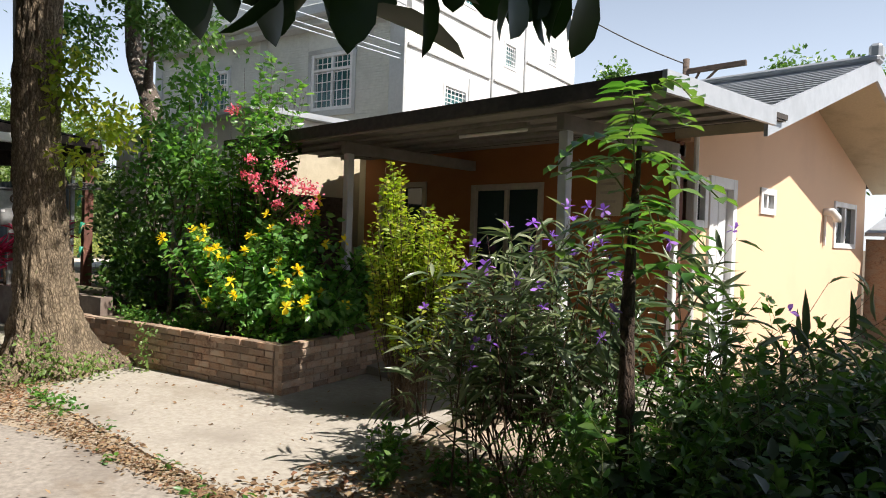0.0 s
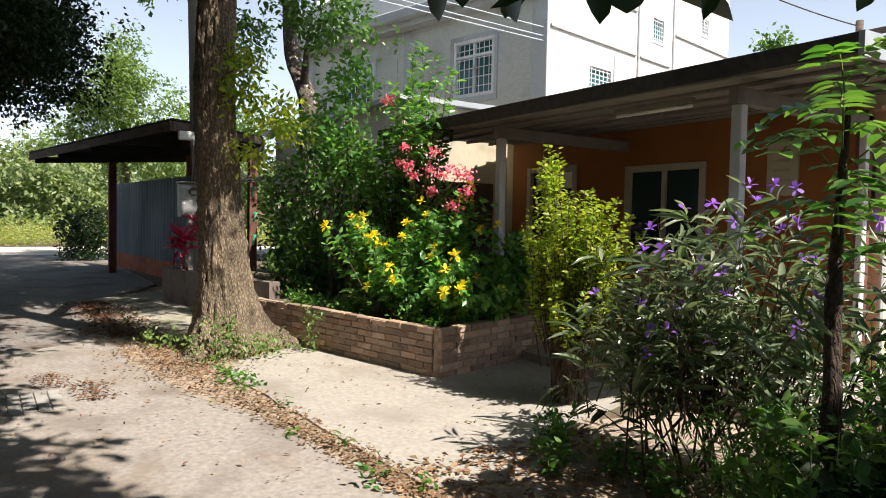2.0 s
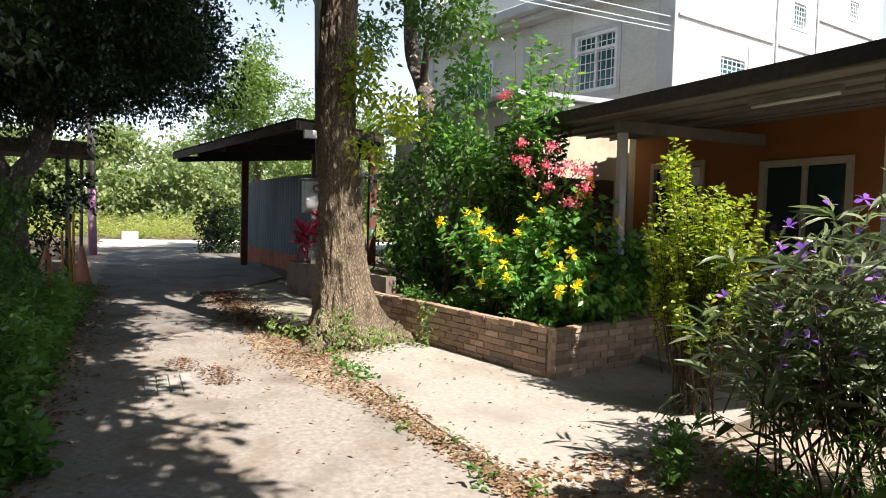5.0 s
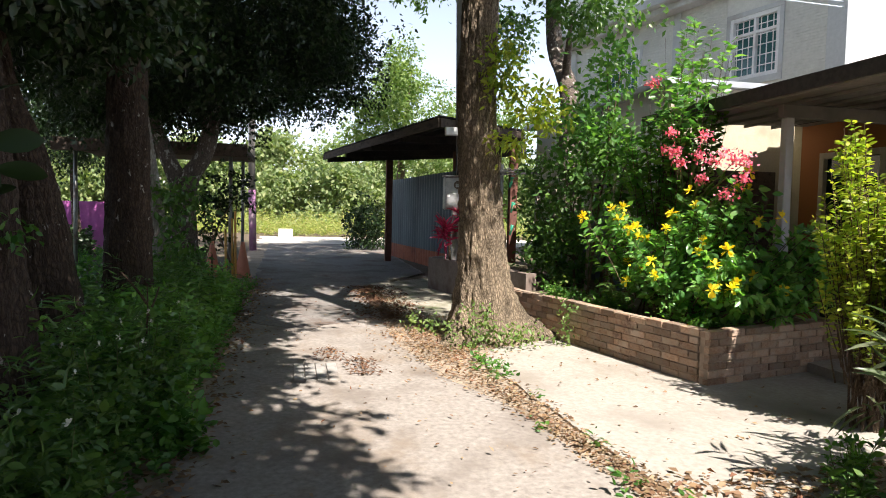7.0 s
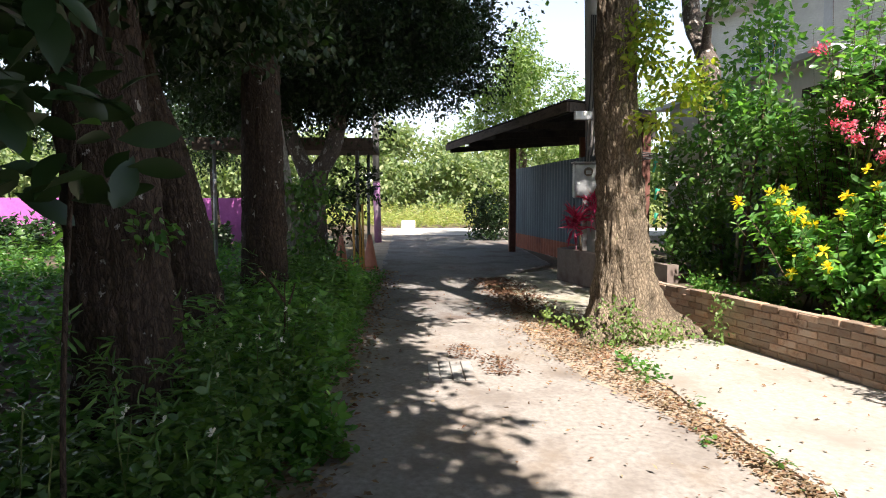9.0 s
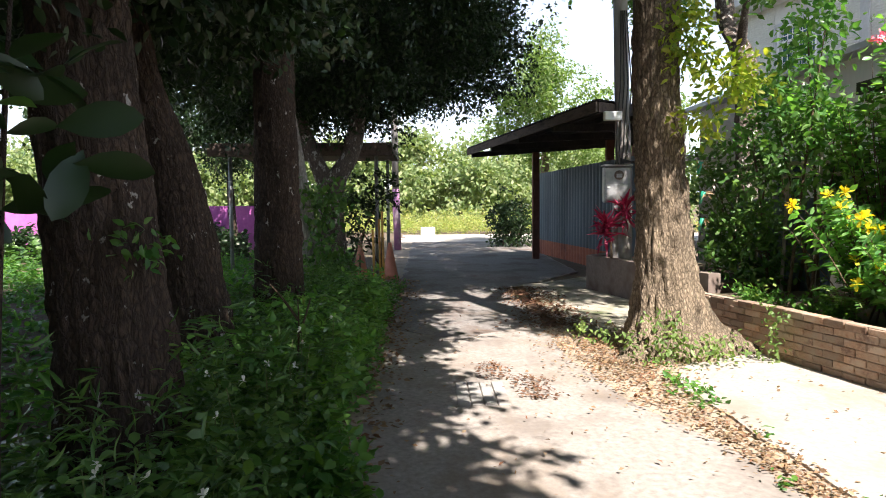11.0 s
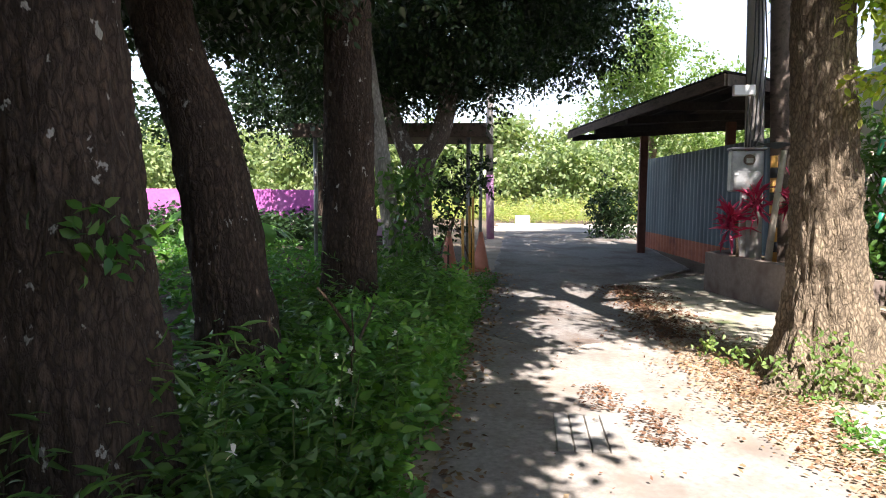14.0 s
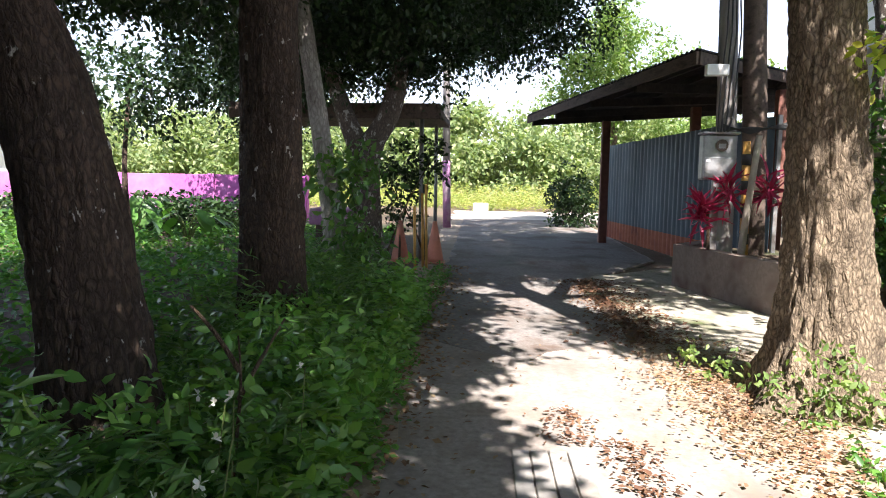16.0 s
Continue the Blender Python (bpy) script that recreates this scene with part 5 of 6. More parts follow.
crown("crown", [((-15.6, -6.7, 3.0), (1.3, 1.4, 0.8), 2600), ((-15.2, -4.9, 3.4), (0.8, 0.9, 0.8), 1800)], 0.13, L_DARK, ts, "diamond", 21)

tl = thing("lawn_tree", (-20.2, -5.5, 0), "dense dark tree shading the end of the magenta wall", "tree")
trunk("trunk", [(-20.2, -5.5, 0), (-20.2, -5.6, 1.6), (-20.3, -5.7, 3.4)], [0.13, 0.10, 0.05], BARK_DARK, tl, 16)
crown("crown", [((-20.2, -5.5, 3.3), (1.2, 1.2, 0.9), 5200), ((-19.6, -6.6, 3.7), (1.0, 0.9, 0.6), 2400), ((-19.2, -4.6, 3.6), (1.2, 1.0, 0.8), 4200)], 0.11, L_DARK, tl, "diamond", 22)


def taro(x, y, n, seed, h):
    """A clump of long stalks, each with one broad hanging leaf."""
    ob = thing("taro_plant", (x, y, 0.05), "broad-leaved taro clump on the shaded lawn", "plant", "taro plants")
    g = np.random.default_rng(seed)
    for k in range(n):
        a, r, z = g.uniform(0, math.tau), g.uniform(0.15, 0.6), h * g.uniform(0.6, 1.1)
        tip = (x + r * math.cos(a), y + r * math.sin(a), z)
        part("stalk", tube(bmesh.new(), [(x, y, 0.02), (x + r * 0.3 * math.cos(a), y + r * 0.3 * math.sin(a), z * 0.6), tip], [0.02, 0.014, 0.008], 6), GREENSTEM, ob)
        v, f = blades([tip], [(math.cos(a), math.sin(a), -0.7)], g.uniform(0.42, 0.62), "broad", g, 0.2)
        sheet("leaf", v, f, L_BRIGHT if k % 3 else L_MID, ob, "", True)


for i, (x, y, n, h) in enumerate(((-16.4, -7.1, 12, 0.85), (-17.0, -6.2, 12, 0.8), (-18.6, -8.2, 12, 0.9), (-20.4, -13.4, 14, 1.0), (-19.6, -12.2, 10, 0.9))):
    taro(x, y, n, 700 + i, h)


def wood_tree(x, y, h, r, seed, mat=L_FAR, leaf=0.28, n=3600, label="leafy green tree in full sun", group="distant trees", low=0.25, lobes=12):
    rnd = random.Random(seed)
    ob = thing("tree", (x, y, 0), label, "tree", group)
    trunk("trunk", [(x, y, -0.2), (x + rnd.uniform(-0.3, 0.3), y, h * 0.4), (x, y + rnd.uniform(-0.4, 0.4), h * 0.8)], [0.05 * h * 0.6, 0.03 * h * 0.6, 0.02], BARK_PALE, ob, 10, 0, 0.5)
    cl = []
    for k in range(lobes):
        a = rnd.uniform(0, math.tau)
        z = rnd.uniform(low, 0.92) * h
        s = r * (1.0 if z < h * 0.7 else 0.55) * rnd.uniform(0.3, 1.25)
        q = rnd.uniform(0.25, 0.6) * r * (8 / lobes) ** 0.35
        cl.append(((x + s * math.cos(a) * 0.7, y + s * math.sin(a) * 0.7, z), (q, q, q * 0.7), n // lobes))
    crown("crown", cl, leaf, mat, ob, "diamond", seed + 40, 10, leaf * 1.6, 0.35)


# bright trees behind the carport and the lane end
wood_tree(-26, 4.0, 8.2, 2.5, 1, L_PALE, 0.15, 13000, "tall light-green tree behind the carport", low=0.4, lobes=22)
wood_tree(-29, 8.5, 6.0, 2.8, 2, L_PALE, 0.2, 6000, "light-green tree behind the carport", lobes=16)
rnd = random.Random(5)
for i in range(26):
    wood_tree(-46 - rnd.uniform(0, 12), -34 + i * 2.1 + rnd.uniform(-0.8, 0.8), rnd.uniform(4.0, 6.0), rnd.uniform(2.4, 3.4), 60 + i, L_FAR, 0.40, 4200, low=0.06)
for i in range(22):
    wood_tree(-95 - rnd.uniform(0, 25), -80 + i * 6.5 + rnd.uniform(-2, 2), rnd.uniform(9, 13), rnd.uniform(5, 7), 120 + i, L_FAR, 0.85, 2800, "hazy woodland tree on the far slope", "woodland", low=0.1)
for i, (x, y, h) in enumerate(((-16.2, 26.5, 9.9), (-14.9, 26.5, 9.5), (-11.2, 26.5, 8.5), (-10.2, 27.5, 8.9), (-9.2, 26.5, 9.1), (-8.1, 26.5, 8.6), (-6.9, 26.5, 8.2), (-5.6, 26.5, 8.0), (-4.2, 26.5, 7.6))):
    wood_tree(x, y, h, 1.2, 180 + i, L_MID, 0.22, 2600, "green tree behind the gable roof", "trees behind house", low=0.4)
wood_tree(-6.5, 15.5, 5.0, 1.3, 190, L_LIME, 0.14, 2600, "yellow-green treetop behind the porch roof", "trees behind house", low=0.6)

# ---- shrubs ----
def shrub(name, base, stems, clumps, leaf, mat, kind, seed, label, category="shrub", per=10, twig=0.12, droop=0.15, hollow=0.25, spread=0.5):
    ob = thing(name, base, label, category)
    rnd = random.Random(seed)
    for k in range(stems):
        c, r, n = clumps[k % len(clumps)]
        tip = [c[j] + rnd.uniform(-0.5, 0.5) * r[j] for j in range(3)]
        b0 = (base[0] + rnd.uniform(-spread, spread), base[1] + rnd.uniform(-spread, spread), base[2])
        mid = [(b0[j] * 0.6 + tip[j] * 0.4) + (0, 0, 0.15)[j] for j in range(3)]
        pts, rad = smooth_path([b0, mid, tip], [0.022, 0.015, 0.006], 0.2)
        part("stem", tube(bmesh.new(), pts, rad, 6), STEM, ob, "", True)
    crown("foliage", clumps, leaf, mat, ob, kind, seed, per, twig, hollow, droop)
    return ob


def flowers(parent, places, size, mat, seed, petals=5, centre=None, name="flower"):
    rng = np.random.default_rng(seed)
    for p in places:
        n = petals
        a = np.arange(n) * math.tau / n + rng.uniform(0, 6)
        face = rng.normal(0, 0.5, 3) + np.array([0.5, -0.6, 0.25])
        face /= np.linalg.norm(face)
        s = np.cross(face, [0, 0, 1.0]); s /= np.linalg.norm(s)
        u = np.cross(s, face)
        way = np.cos(a)[:, None] * s + np.sin(a)[:, None] * u + 0.35 * face
        v, f = blades(np.tile(p, (n, 1)), way, size * rng.uniform(0.8, 1.2), "petal", rng, 0.3)
        sheet(name, v, f, mat, parent)


def scatter(clumps, n, seed, outer=1.0, toward=(0.4, -0.8, 0.2)):
    """Places on the side of the clumps that faces the lane."""
    rng = np.random.default_rng(seed)
    out = []
    tw = np.asarray(toward) / np.linalg.norm(toward)
    while len(out) < n:
        c, r, _ = clumps[rng.integers(len(clumps))]
        d = rng.normal(size=3)
        d /= np.linalg.norm(d)
        if d @ tw > 0.25:
            out.append(np.asarray(c) + d * np.asarray(r) * outer)
    return out


def sprays(name, base, specs, leaf, mat, kind, seed, label, category="shrub", spread=0.35, per=14, thick=0.009, start=0.35, wob=0.6, rise=0.35, stem_mat=STEM):
    """A loose plant: many arching shoots from the foot, each with leaves along it. specs: (centre, radii, shoots)."""
    ob = thing(name, base, label, category)
    rng = np.random.default_rng(seed)
    at, way, tips = [], [], []
    bm = bmesh.new()
    count = 0
    for c, r, n in specs:
        for k in range(n):
            d = rng.normal(size=3)
            d /= np.linalg.norm(d)
            tip = np.asarray(c) + d * np.asarray(r) * rng.uniform(0.55, 1.05)
            foot = np.asarray(base) + np.array([rng.uniform(-spread, spread), rng.uniform(-spread, spread), 0])
            foot[:2] = foot[:2] * 0.55 + np.asarray(c)[:2] * 0.45
            mid = foot * 0.45 + tip * 0.55 + np.array([0, 0, rise * rng.uniform(0.2, 1.0) * (tip[2] - foot[2]) * 0.5]) + rng.normal(0, 0.05, 3)
            t = np.linspace(0, 1, 9)[:, None]
            pts = (1 - t) ** 2 * foot + 2 * t * (1 - t) * mid + t * t * tip
            if count < 40:
                part("stem", tube(bmesh.new(), [tuple(p) for p in pts], [thick * (1.3 - s) for s in np.linspace(0, 1, 9)], 5), stem_mat, ob)
            else:
                tube(bm, [tuple(p) for p in pts[2:]], [thick * (1.0 - 0.8 * s) for s in np.linspace(0.2, 1, 7)], 4)
            count += 1
            u = start + (1 - start) * rng.random(per) ** 0.8
            u = u[:, None]
            q = (1 - u) ** 2 * foot + 2 * u * (1 - u) * mid + u * u * tip
            along = 2 * (1 - u) * (mid - foot) + 2 * u * (tip - mid)
            along /= np.linalg.norm(along, axis=1, keepdims=True)
            w = rng.normal(0, 1, (per, 3))
            w -= along * np.sum(w * along, 1, keepdims=True)
            w /= np.linalg.norm(w, axis=1, keepdims=True)
            at.append(q + w * 0.006)
            way.append(w + along * 0.55 + np.array([0, 0, -0.12]))
            tips.append(tip)
    if count > 40:
        part("twig", bm, stem_mat, ob)["kind"] = "stuff"
    else:
        bm.free()
    at, way = np.concatenate(at), np.concatenate(way)
    at[:, 2] = np.maximum(at[:, 2], 0.03)
    sheet("foliage", *blades(at, way, leaf * rng.uniform(0.55, 1.2, len(at)), kind, rng, wob), mat, ob)
    return ob, tips


yc = [((-6.95, 3.75, 1.0), (0.62, 0.42, 0.42), 70), ((-6.2, 3.95, 0.85), (0.5, 0.4, 0.42), 60), ((-7.6, 3.6, 1.3), (0.5, 0.4, 0.3), 34), ((-6.6, 4.2, 1.4), (0.6, 0.4, 0.32), 50), ((-5.9, 4.5, 1.0), (0.4, 0.5, 0.45), 44), ((-6.2, 4.3, 1.75), (0.22, 0.2, 0.22), 10)]
s1, tips = sprays("yellow_trumpet_shrub", (-6.8, 4.0, 0.38), yc + [((-5.75, 4.1, 0.85), (0.35, 0.35, 0.38), 36), ((-5.6, 4.7, 1.0), (0.35, 0.4, 0.4), 36)], 0.105, L_TRUMPET, "ovate", 31, "bright green shrub with yellow trumpet flowers", "shrub", 0.5, 26, 0.008, 0.3)
front = sorted(tips, key=lambda p: p[1] - 0.45 * p[0] - 0.6 * p[2])
rnd = random.Random(3)
picks = [p for p in front[:150] if rnd.random() < 0.3]
flowers(s1, [p + np.array([0.02, -0.03, 0.02]) + np.random.default_rng(i).normal(0, 0.05, 3) for i, p in enumerate(picks) for _ in range(2)], 0.064, P_YELLOW, 33)
rc = [((-8.1, 4.4, 2.3), (0.7, 0.5, 0.4), 28), ((-7.45, 4.4, 2.6), (0.6, 0.4, 0.32), 36), ((-7.25, 4.4, 3.15), (0.5, 0.4, 0.42), 20), ((-8.0, 4.5, 3.45), (0.4, 0.4, 0.6), 16), ((-7.2, 4.35, 1.75), (0.45, 0.3, 0.3), 20)]
s2, tips = sprays("crape_myrtle", (-8.0, 4.5, 0.38), rc, 0.112, L_SUN, "ovate", 34, "tall loose shrub with coral pink blossom", "shrub", 0.35, 28, 0.007, 0.34)
for i, (x, z) in enumerate([(-7.15, 2.34), (-6.51, 2.24), (-6.95, 2.0), (-6.62, 2.05), (-6.2, 2.04), (-6.02, 1.97), (-5.92, 1.8), (-6.15, 1.66), (-6.58, 1.83), (-7.25, 2.17), (-5.86, 1.95), (-6.36, 1.98), (-7.6, 2.94), (-7.05, 2.12)]):
    p = (x, 4.0, z)
    g = np.random.default_rng(300 + i)
    at = np.asarray(p) + g.normal(0, 0.034, (60, 3)) * (1.25, 1.1, 0.85)
    sheet("blossom", *blades(at, g.normal(0, 1, (60, 3)), g.uniform(0.022, 0.042, 60), "petal", g), P_PINK, s2)
    part("blossom_stem", tube(bmesh.new(), [(-7.6, 4.4, 1.3), ((x - 7.5) / 2, 4.2, z - 0.22), p], [0.008, 0.006, 0.004], 5), GREENSTEM, s2)
dc = [((-4.35, 3.9, 1.5), (0.42, 0.36, 0.36), 90), ((-4.15, 3.85, 1.0), (0.45, 0.38, 0.4), 56), ((-4.6, 3.95, 1.95), (0.14, 0.14, 0.26), 26), ((-3.9, 3.9, 1.45), (0.28, 0.3, 0.3), 36)]
s3, tips = sprays("golden_dewdrop_shrub", (-4.3, 3.95, 0.0), dc, 0.055, L_LIME, "ovate", 37, "yellow-green rounded shrub beside the porch", "shrub", 0.3, 40, 0.007, 0.45)
vc = [((-3.03, 3.35, 0.95), (0.5, 0.4, 0.5), 15), ((-2.63, 3.15, 0.85), (0.5, 0.38, 0.42), 15), ((-2.23, 3.4, 1.05), (0.5, 0.45, 0.5), 20), ((-3.03, 3.7, 1.1), (0.4, 0.4, 0.5), 15), ((-2.53, 3.8, 1.2), (0.55, 0.45, 0.5), 20), ((-1.73, 3.1, 0.85), (0.45, 0.4, 0.45), 8), ((-1.63, 3.7, 1.1), (0.5, 0.5, 0.5), 17), ((-3.23, 3.15, 0.5), (0.35, 0.3, 0.3), 5), ((-3.48, 3.45, 0.75), (0.35, 0.3, 0.4), 8), ((-0.93, 3.5, 1.0), (0.4, 0.5, 0.5), 12), ((-2.63, 3.45, 1.4), (0.5, 0.35, 0.35), 12), ((-2.03, 3.6, 1.5), (0.5, 0.35, 0.35), 10), ((-2.73, 3.0, 1.1), (0.6, 0.3, 0.4), 15), ((-2.13, 3.05, 1.25), (0.6, 0.3, 0.4), 12)]
s4, tips = sprays("violet_ruellia", (-2.55, 3.6, 0.0), vc, 0.205, L_SILVER, "lance", 38, "lance-leaved thicket with violet flowers", "shrub", 0.9, 13, 0.006, 0.38, 0.6)
front = sorted(tips, key=lambda p: p[1] - 0.7 * p[2])
picks = [p for p in front[:90] if rnd.random() < 0.4]
flowers(s4, [p + np.array([0.0, -0.04, 0.04]) for p in picks], 0.045, P_VIOLET, 40)
wc = [((-1.5, 2.75, 0.5), (0.6, 0.45, 0.4), 60), ((-0.9, 3.2, 0.6), (0.7, 0.6, 0.5), 70), ((-0.75, 2.6, 0.4), (0.5, 0.4, 0.35), 50), ((-0.5, 4.2, 0.75), (1.0, 0.8, 0.45), 90), ((-1.5, 4.3, 0.85), (0.8, 0.7, 0.45), 70)]
s5, tips = sprays("roadside_weeds", (-1.2, 3.2, 0.0), wc, 0.075, L_MID, "ovate", 41, "lush green weeds beside the lane", "weeds", 0.9, 22, 0.005, 0.2, 0.6, 0.35, GREENSTEM)

# fresh low growth in front of the thicket
fc = [((-2.15, 3.0, 0.36), (0.35, 0.25, 0.3), 34), ((-1.8, 2.95, 0.5), (0.35, 0.25, 0.32), 36), ((-1.6, 3.35, 0.65), (0.4, 0.3, 0.35), 40), ((-1.35, 3.8, 0.8), (0.5, 0.3, 0.35), 44)]
s6, tips = sprays("goosefoot_weeds", (-1.75, 3.15, 0.0), fc, 0.07, L_BRIGHT, "lance", 43, "fresh bright green feathery weeds beside the lane", "weeds", 0.6, 30, 0.004, 0.15, 0.5, 0.3, GREENSTEM)
for i, (x, y, n, h) in enumerate([(-3.42, 3.0, 16, 0.2), (-3.15, 2.72, 14, 0.17), (-2.95, 3.0, 12, 0.16), (-2.55, 2.95, 14, 0.17)]):
    sprays("weed_tuft", (x, y, 0.0), [((x, y, h), (0.17, 0.14, h * 0.55), n)], 0.06, L_BRIGHT if i % 2 == 0 else L_MID, "ovate", 440 + i, "small fresh green weed tuft in leaf litter", "weeds", 0.1, 12, 0.003, 0.2, 0.6, 0.3, GREENSTEM)

# fern-leaved sapling
sp = thing("sumac_sapling", (-1.63, 2.85, 0), "slender sapling with feathery green leaves", "sapling")
part("stem", tube(bmesh.new(), *smooth_path([(-1.63, 2.85, 0), (-1.62, 2.84, 0.7), (-1.64, 2.86, 1.3), (-1.62, 2.88, 2.05)], [0.045, 0.042, 0.03, 0.01], 0.1), 10, 0.25, 9), BARK_DARK, sp, "", True)


def frond(parent, a, bpt, mat, seed, n=9, leaf=0.13):
    a, bpt = Vector(a), Vector(bpt)
    d = bpt - a
    side = d.cross(Vector((0, 0, 1))).normalized()
    pts = [a + d * (k / 8) + Vector((0, 0, 0.12 * math.sin(k / 8 * math.pi))) for k in range(9)]
    fr = part("frond", tube(bmesh.new(), pts, 0.004, 4), GREENSTEM, parent)
    at, way = [], []
    for k in range(1, n + 1):
        q = a + d * (k / n) + Vector((0, 0, 0.12 * math.sin(k / n * math.pi)))
        for s in (-1, 1):
            at.append(tuple(q))
            way.append(tuple(side * s + d.normalized() * 0.5 + Vector((0, 0, -0.15))))
    v, f = blades(at, way, leaf, "ovate", np.random.default_rng(seed), 0.15)
    sheet("leaflet", v, f, mat, fr)["kind"] = "stuff"


rnd = random.Random(8)
for k in range(17):
    z = 1.35 + 0.75 * k / 16
    a = k * 2.4 + rnd.uniform(-0.3, 0.3)
    r = rnd.uniform(0.28, 0.44) * (1.0 if k < 13 else 0.6)
    frond(sp, (-1.63, 2.86, z), (-1.63 + r * math.cos(a), 2.86 + r * math.sin(a), z + rnd.uniform(-0.10, 0.14)), L_BRIGHT if k % 3 == 0 else L_MID, 200 + k, 7, 0.12)
# low planting along the planter wall
cover = thing("planter_groundcover", (-7.9, 3.4, 0.38), "fresh low groundcover along the planter wall", "plants")
crown("foliage", [((-8.3, 3.25, 0.46), (0.6, 0.2, 0.10), 420), ((-7.4, 3.45, 0.46), (0.5, 0.2, 0.12), 420), ((-6.3, 3.65, 0.46), (0.5, 0.15, 0.1), 260)], 0.06, L_BRIGHT, cover, "ovate", 55, 8, 0.08, 0.1, -0.3)
fern = thing("planter_fern", (-7.2, 3.5, 0.38), "green fern arching over the planter soil", "fern")
for k in range(11):
    a = k * math.tau / 11 + 0.3
    frond(fern, (-7.2, 3.5, 0.42), (-7.2 + 0.34 * math.cos(a), 3.5 + 0.24 * math.sin(a), 0.62 + 0.08 * math.sin(3 * a)), L_MID, 500 + k, 12, 0.06)
# red cordyline
cd = thing("red_cordyline", (-12.2, 2.75, 0.45), "crimson-leaved cordyline in the cement planter", "plant")
part("stem", tube(bmesh.new(), [(-12.2, 2.75, 0.4), (-12.2, 2.7, 1.1)], 0.02, 8), STEM, cd)
rng = np.random.default_rng(50)
at = np.concatenate([np.tile((-12.2, 2.62, 1.05), (70, 1)), np.tile((-12.2, 2.95, 1.3), (50, 1)), np.tile((-12.2, 3.45, 1.35), (40, 1))]) + rng.normal(0, 1, (160, 3)) * (0.03, 0.03, 0.09)
way = rng.normal(0, 1, (160, 3)) + np.array([0, 0, 0.35])
sheet("leaves", *blades(at, way, rng.uniform(0.2, 0.38, 160), "lance", rng), L_RED, cd, "crimson strap leaves")

shrub("shelter_climber", (-15.2, -1.6, 0), 5, [((-15.2, -1.65, 1.3), (0.35, 0.35, 0.8), 900), ((-15.3, -1.1, 1.75), (0.4, 0.3, 0.4), 420)], 0.10, L_DARK, "ovate", 54, "dark climber on the shelter post", "climber")
# dark hedge by the carport, thicket behind the planter
shrub("dark_hedge", (-25.5, 2.6, 0), 4, [((-25.5, 2.7, 0.8), (0.9, 0.8, 0.9), 3200)], 0.14, L_DARK, "diamond", 51, "dark clipped hedge by the carport post", "hedge")
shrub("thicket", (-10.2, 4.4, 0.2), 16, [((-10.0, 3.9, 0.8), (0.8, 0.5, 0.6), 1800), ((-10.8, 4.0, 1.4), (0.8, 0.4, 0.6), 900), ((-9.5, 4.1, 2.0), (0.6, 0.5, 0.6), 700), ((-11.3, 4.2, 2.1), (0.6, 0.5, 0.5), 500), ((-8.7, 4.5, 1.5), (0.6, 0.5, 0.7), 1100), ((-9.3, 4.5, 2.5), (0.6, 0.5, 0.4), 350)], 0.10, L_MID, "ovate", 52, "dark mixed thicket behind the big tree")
# thicket top in a lighter leaf colour than below, standing in for sunlight
shrub("thicket", (-9.2, 4.3, 0.3), 8, [((-9.3, 4.2, 2.5), (0.7, 0.5, 0.5), 500), ((-9.2, 4.3, 3.4), (0.6, 0.4, 0.5), 420), ((-8.6, 4.2, 1.9), (0.5, 0.4, 0.5), 260), ((-10.4, 4.3, 2.5), (0.7, 0.5, 0.5), 420), ((-10.2, 4.2, 3.1), (0.5, 0.4, 0.4), 200)], 0.115, L_SUN, "ovate", 53, "leafy green thicket top with sunlight put into its lighter colour", twig=0.2)

# near overhanging branch with large leaves
br = thing("overhanging_branch", (-0.75, 0.6, 2.1), "overhanging branch with large glossy dark leaves", "branch")
part("stem", tube(bmesh.new(), [(0.5, 2.2, 4.4), (0.1, 1.5, 3.2), (-0.4, 0.95, 2.35), (-0.75, 0.65, 2.06), (-1.0, 0.4, 2.0)], [0.03, 0.022, 0.014, 0.008, 0.004], 8), STEM, br, "", True)
rng = np.random.default_rng(60)
def big_leaf(q, w, l, mat, wob, parent):
    """One large blade with a short stalk."""
    v, f = blades([q], [w], l, "broad", rng, wob)
    ob = sheet("leaf", v, f, mat, parent, "", True)
    ob.data.materials[0] = mat


for k in range(34):
    s = rng.uniform(-0.42, 0.24)
    dpt = rng.uniform(0.92, 1.25)
    q = np.array([-0.707 * dpt + 0.707 * s, 0.707 * dpt + 0.707 * s, 1.5 + 0.345 * dpt + rng.uniform(0.05, 0.15)])
    w = np.array([rng.normal(0, 0.4), rng.normal(0, 0.4), -0.9])
    big_leaf(q, w, rng.uniform(0.12, 0.18), L_DARK, 0.5, br)
big_leaf(np.array([-0.90, 0.66, 1.87]), (0.30, 0.33, -0.14), 0.21, L_DARK, 0.05, br)
big_leaf(np.array([-0.86, 0.70, 1.90]), (0.34, 0.30, -0.04), 0.16, L_DARK, 0.05, br)

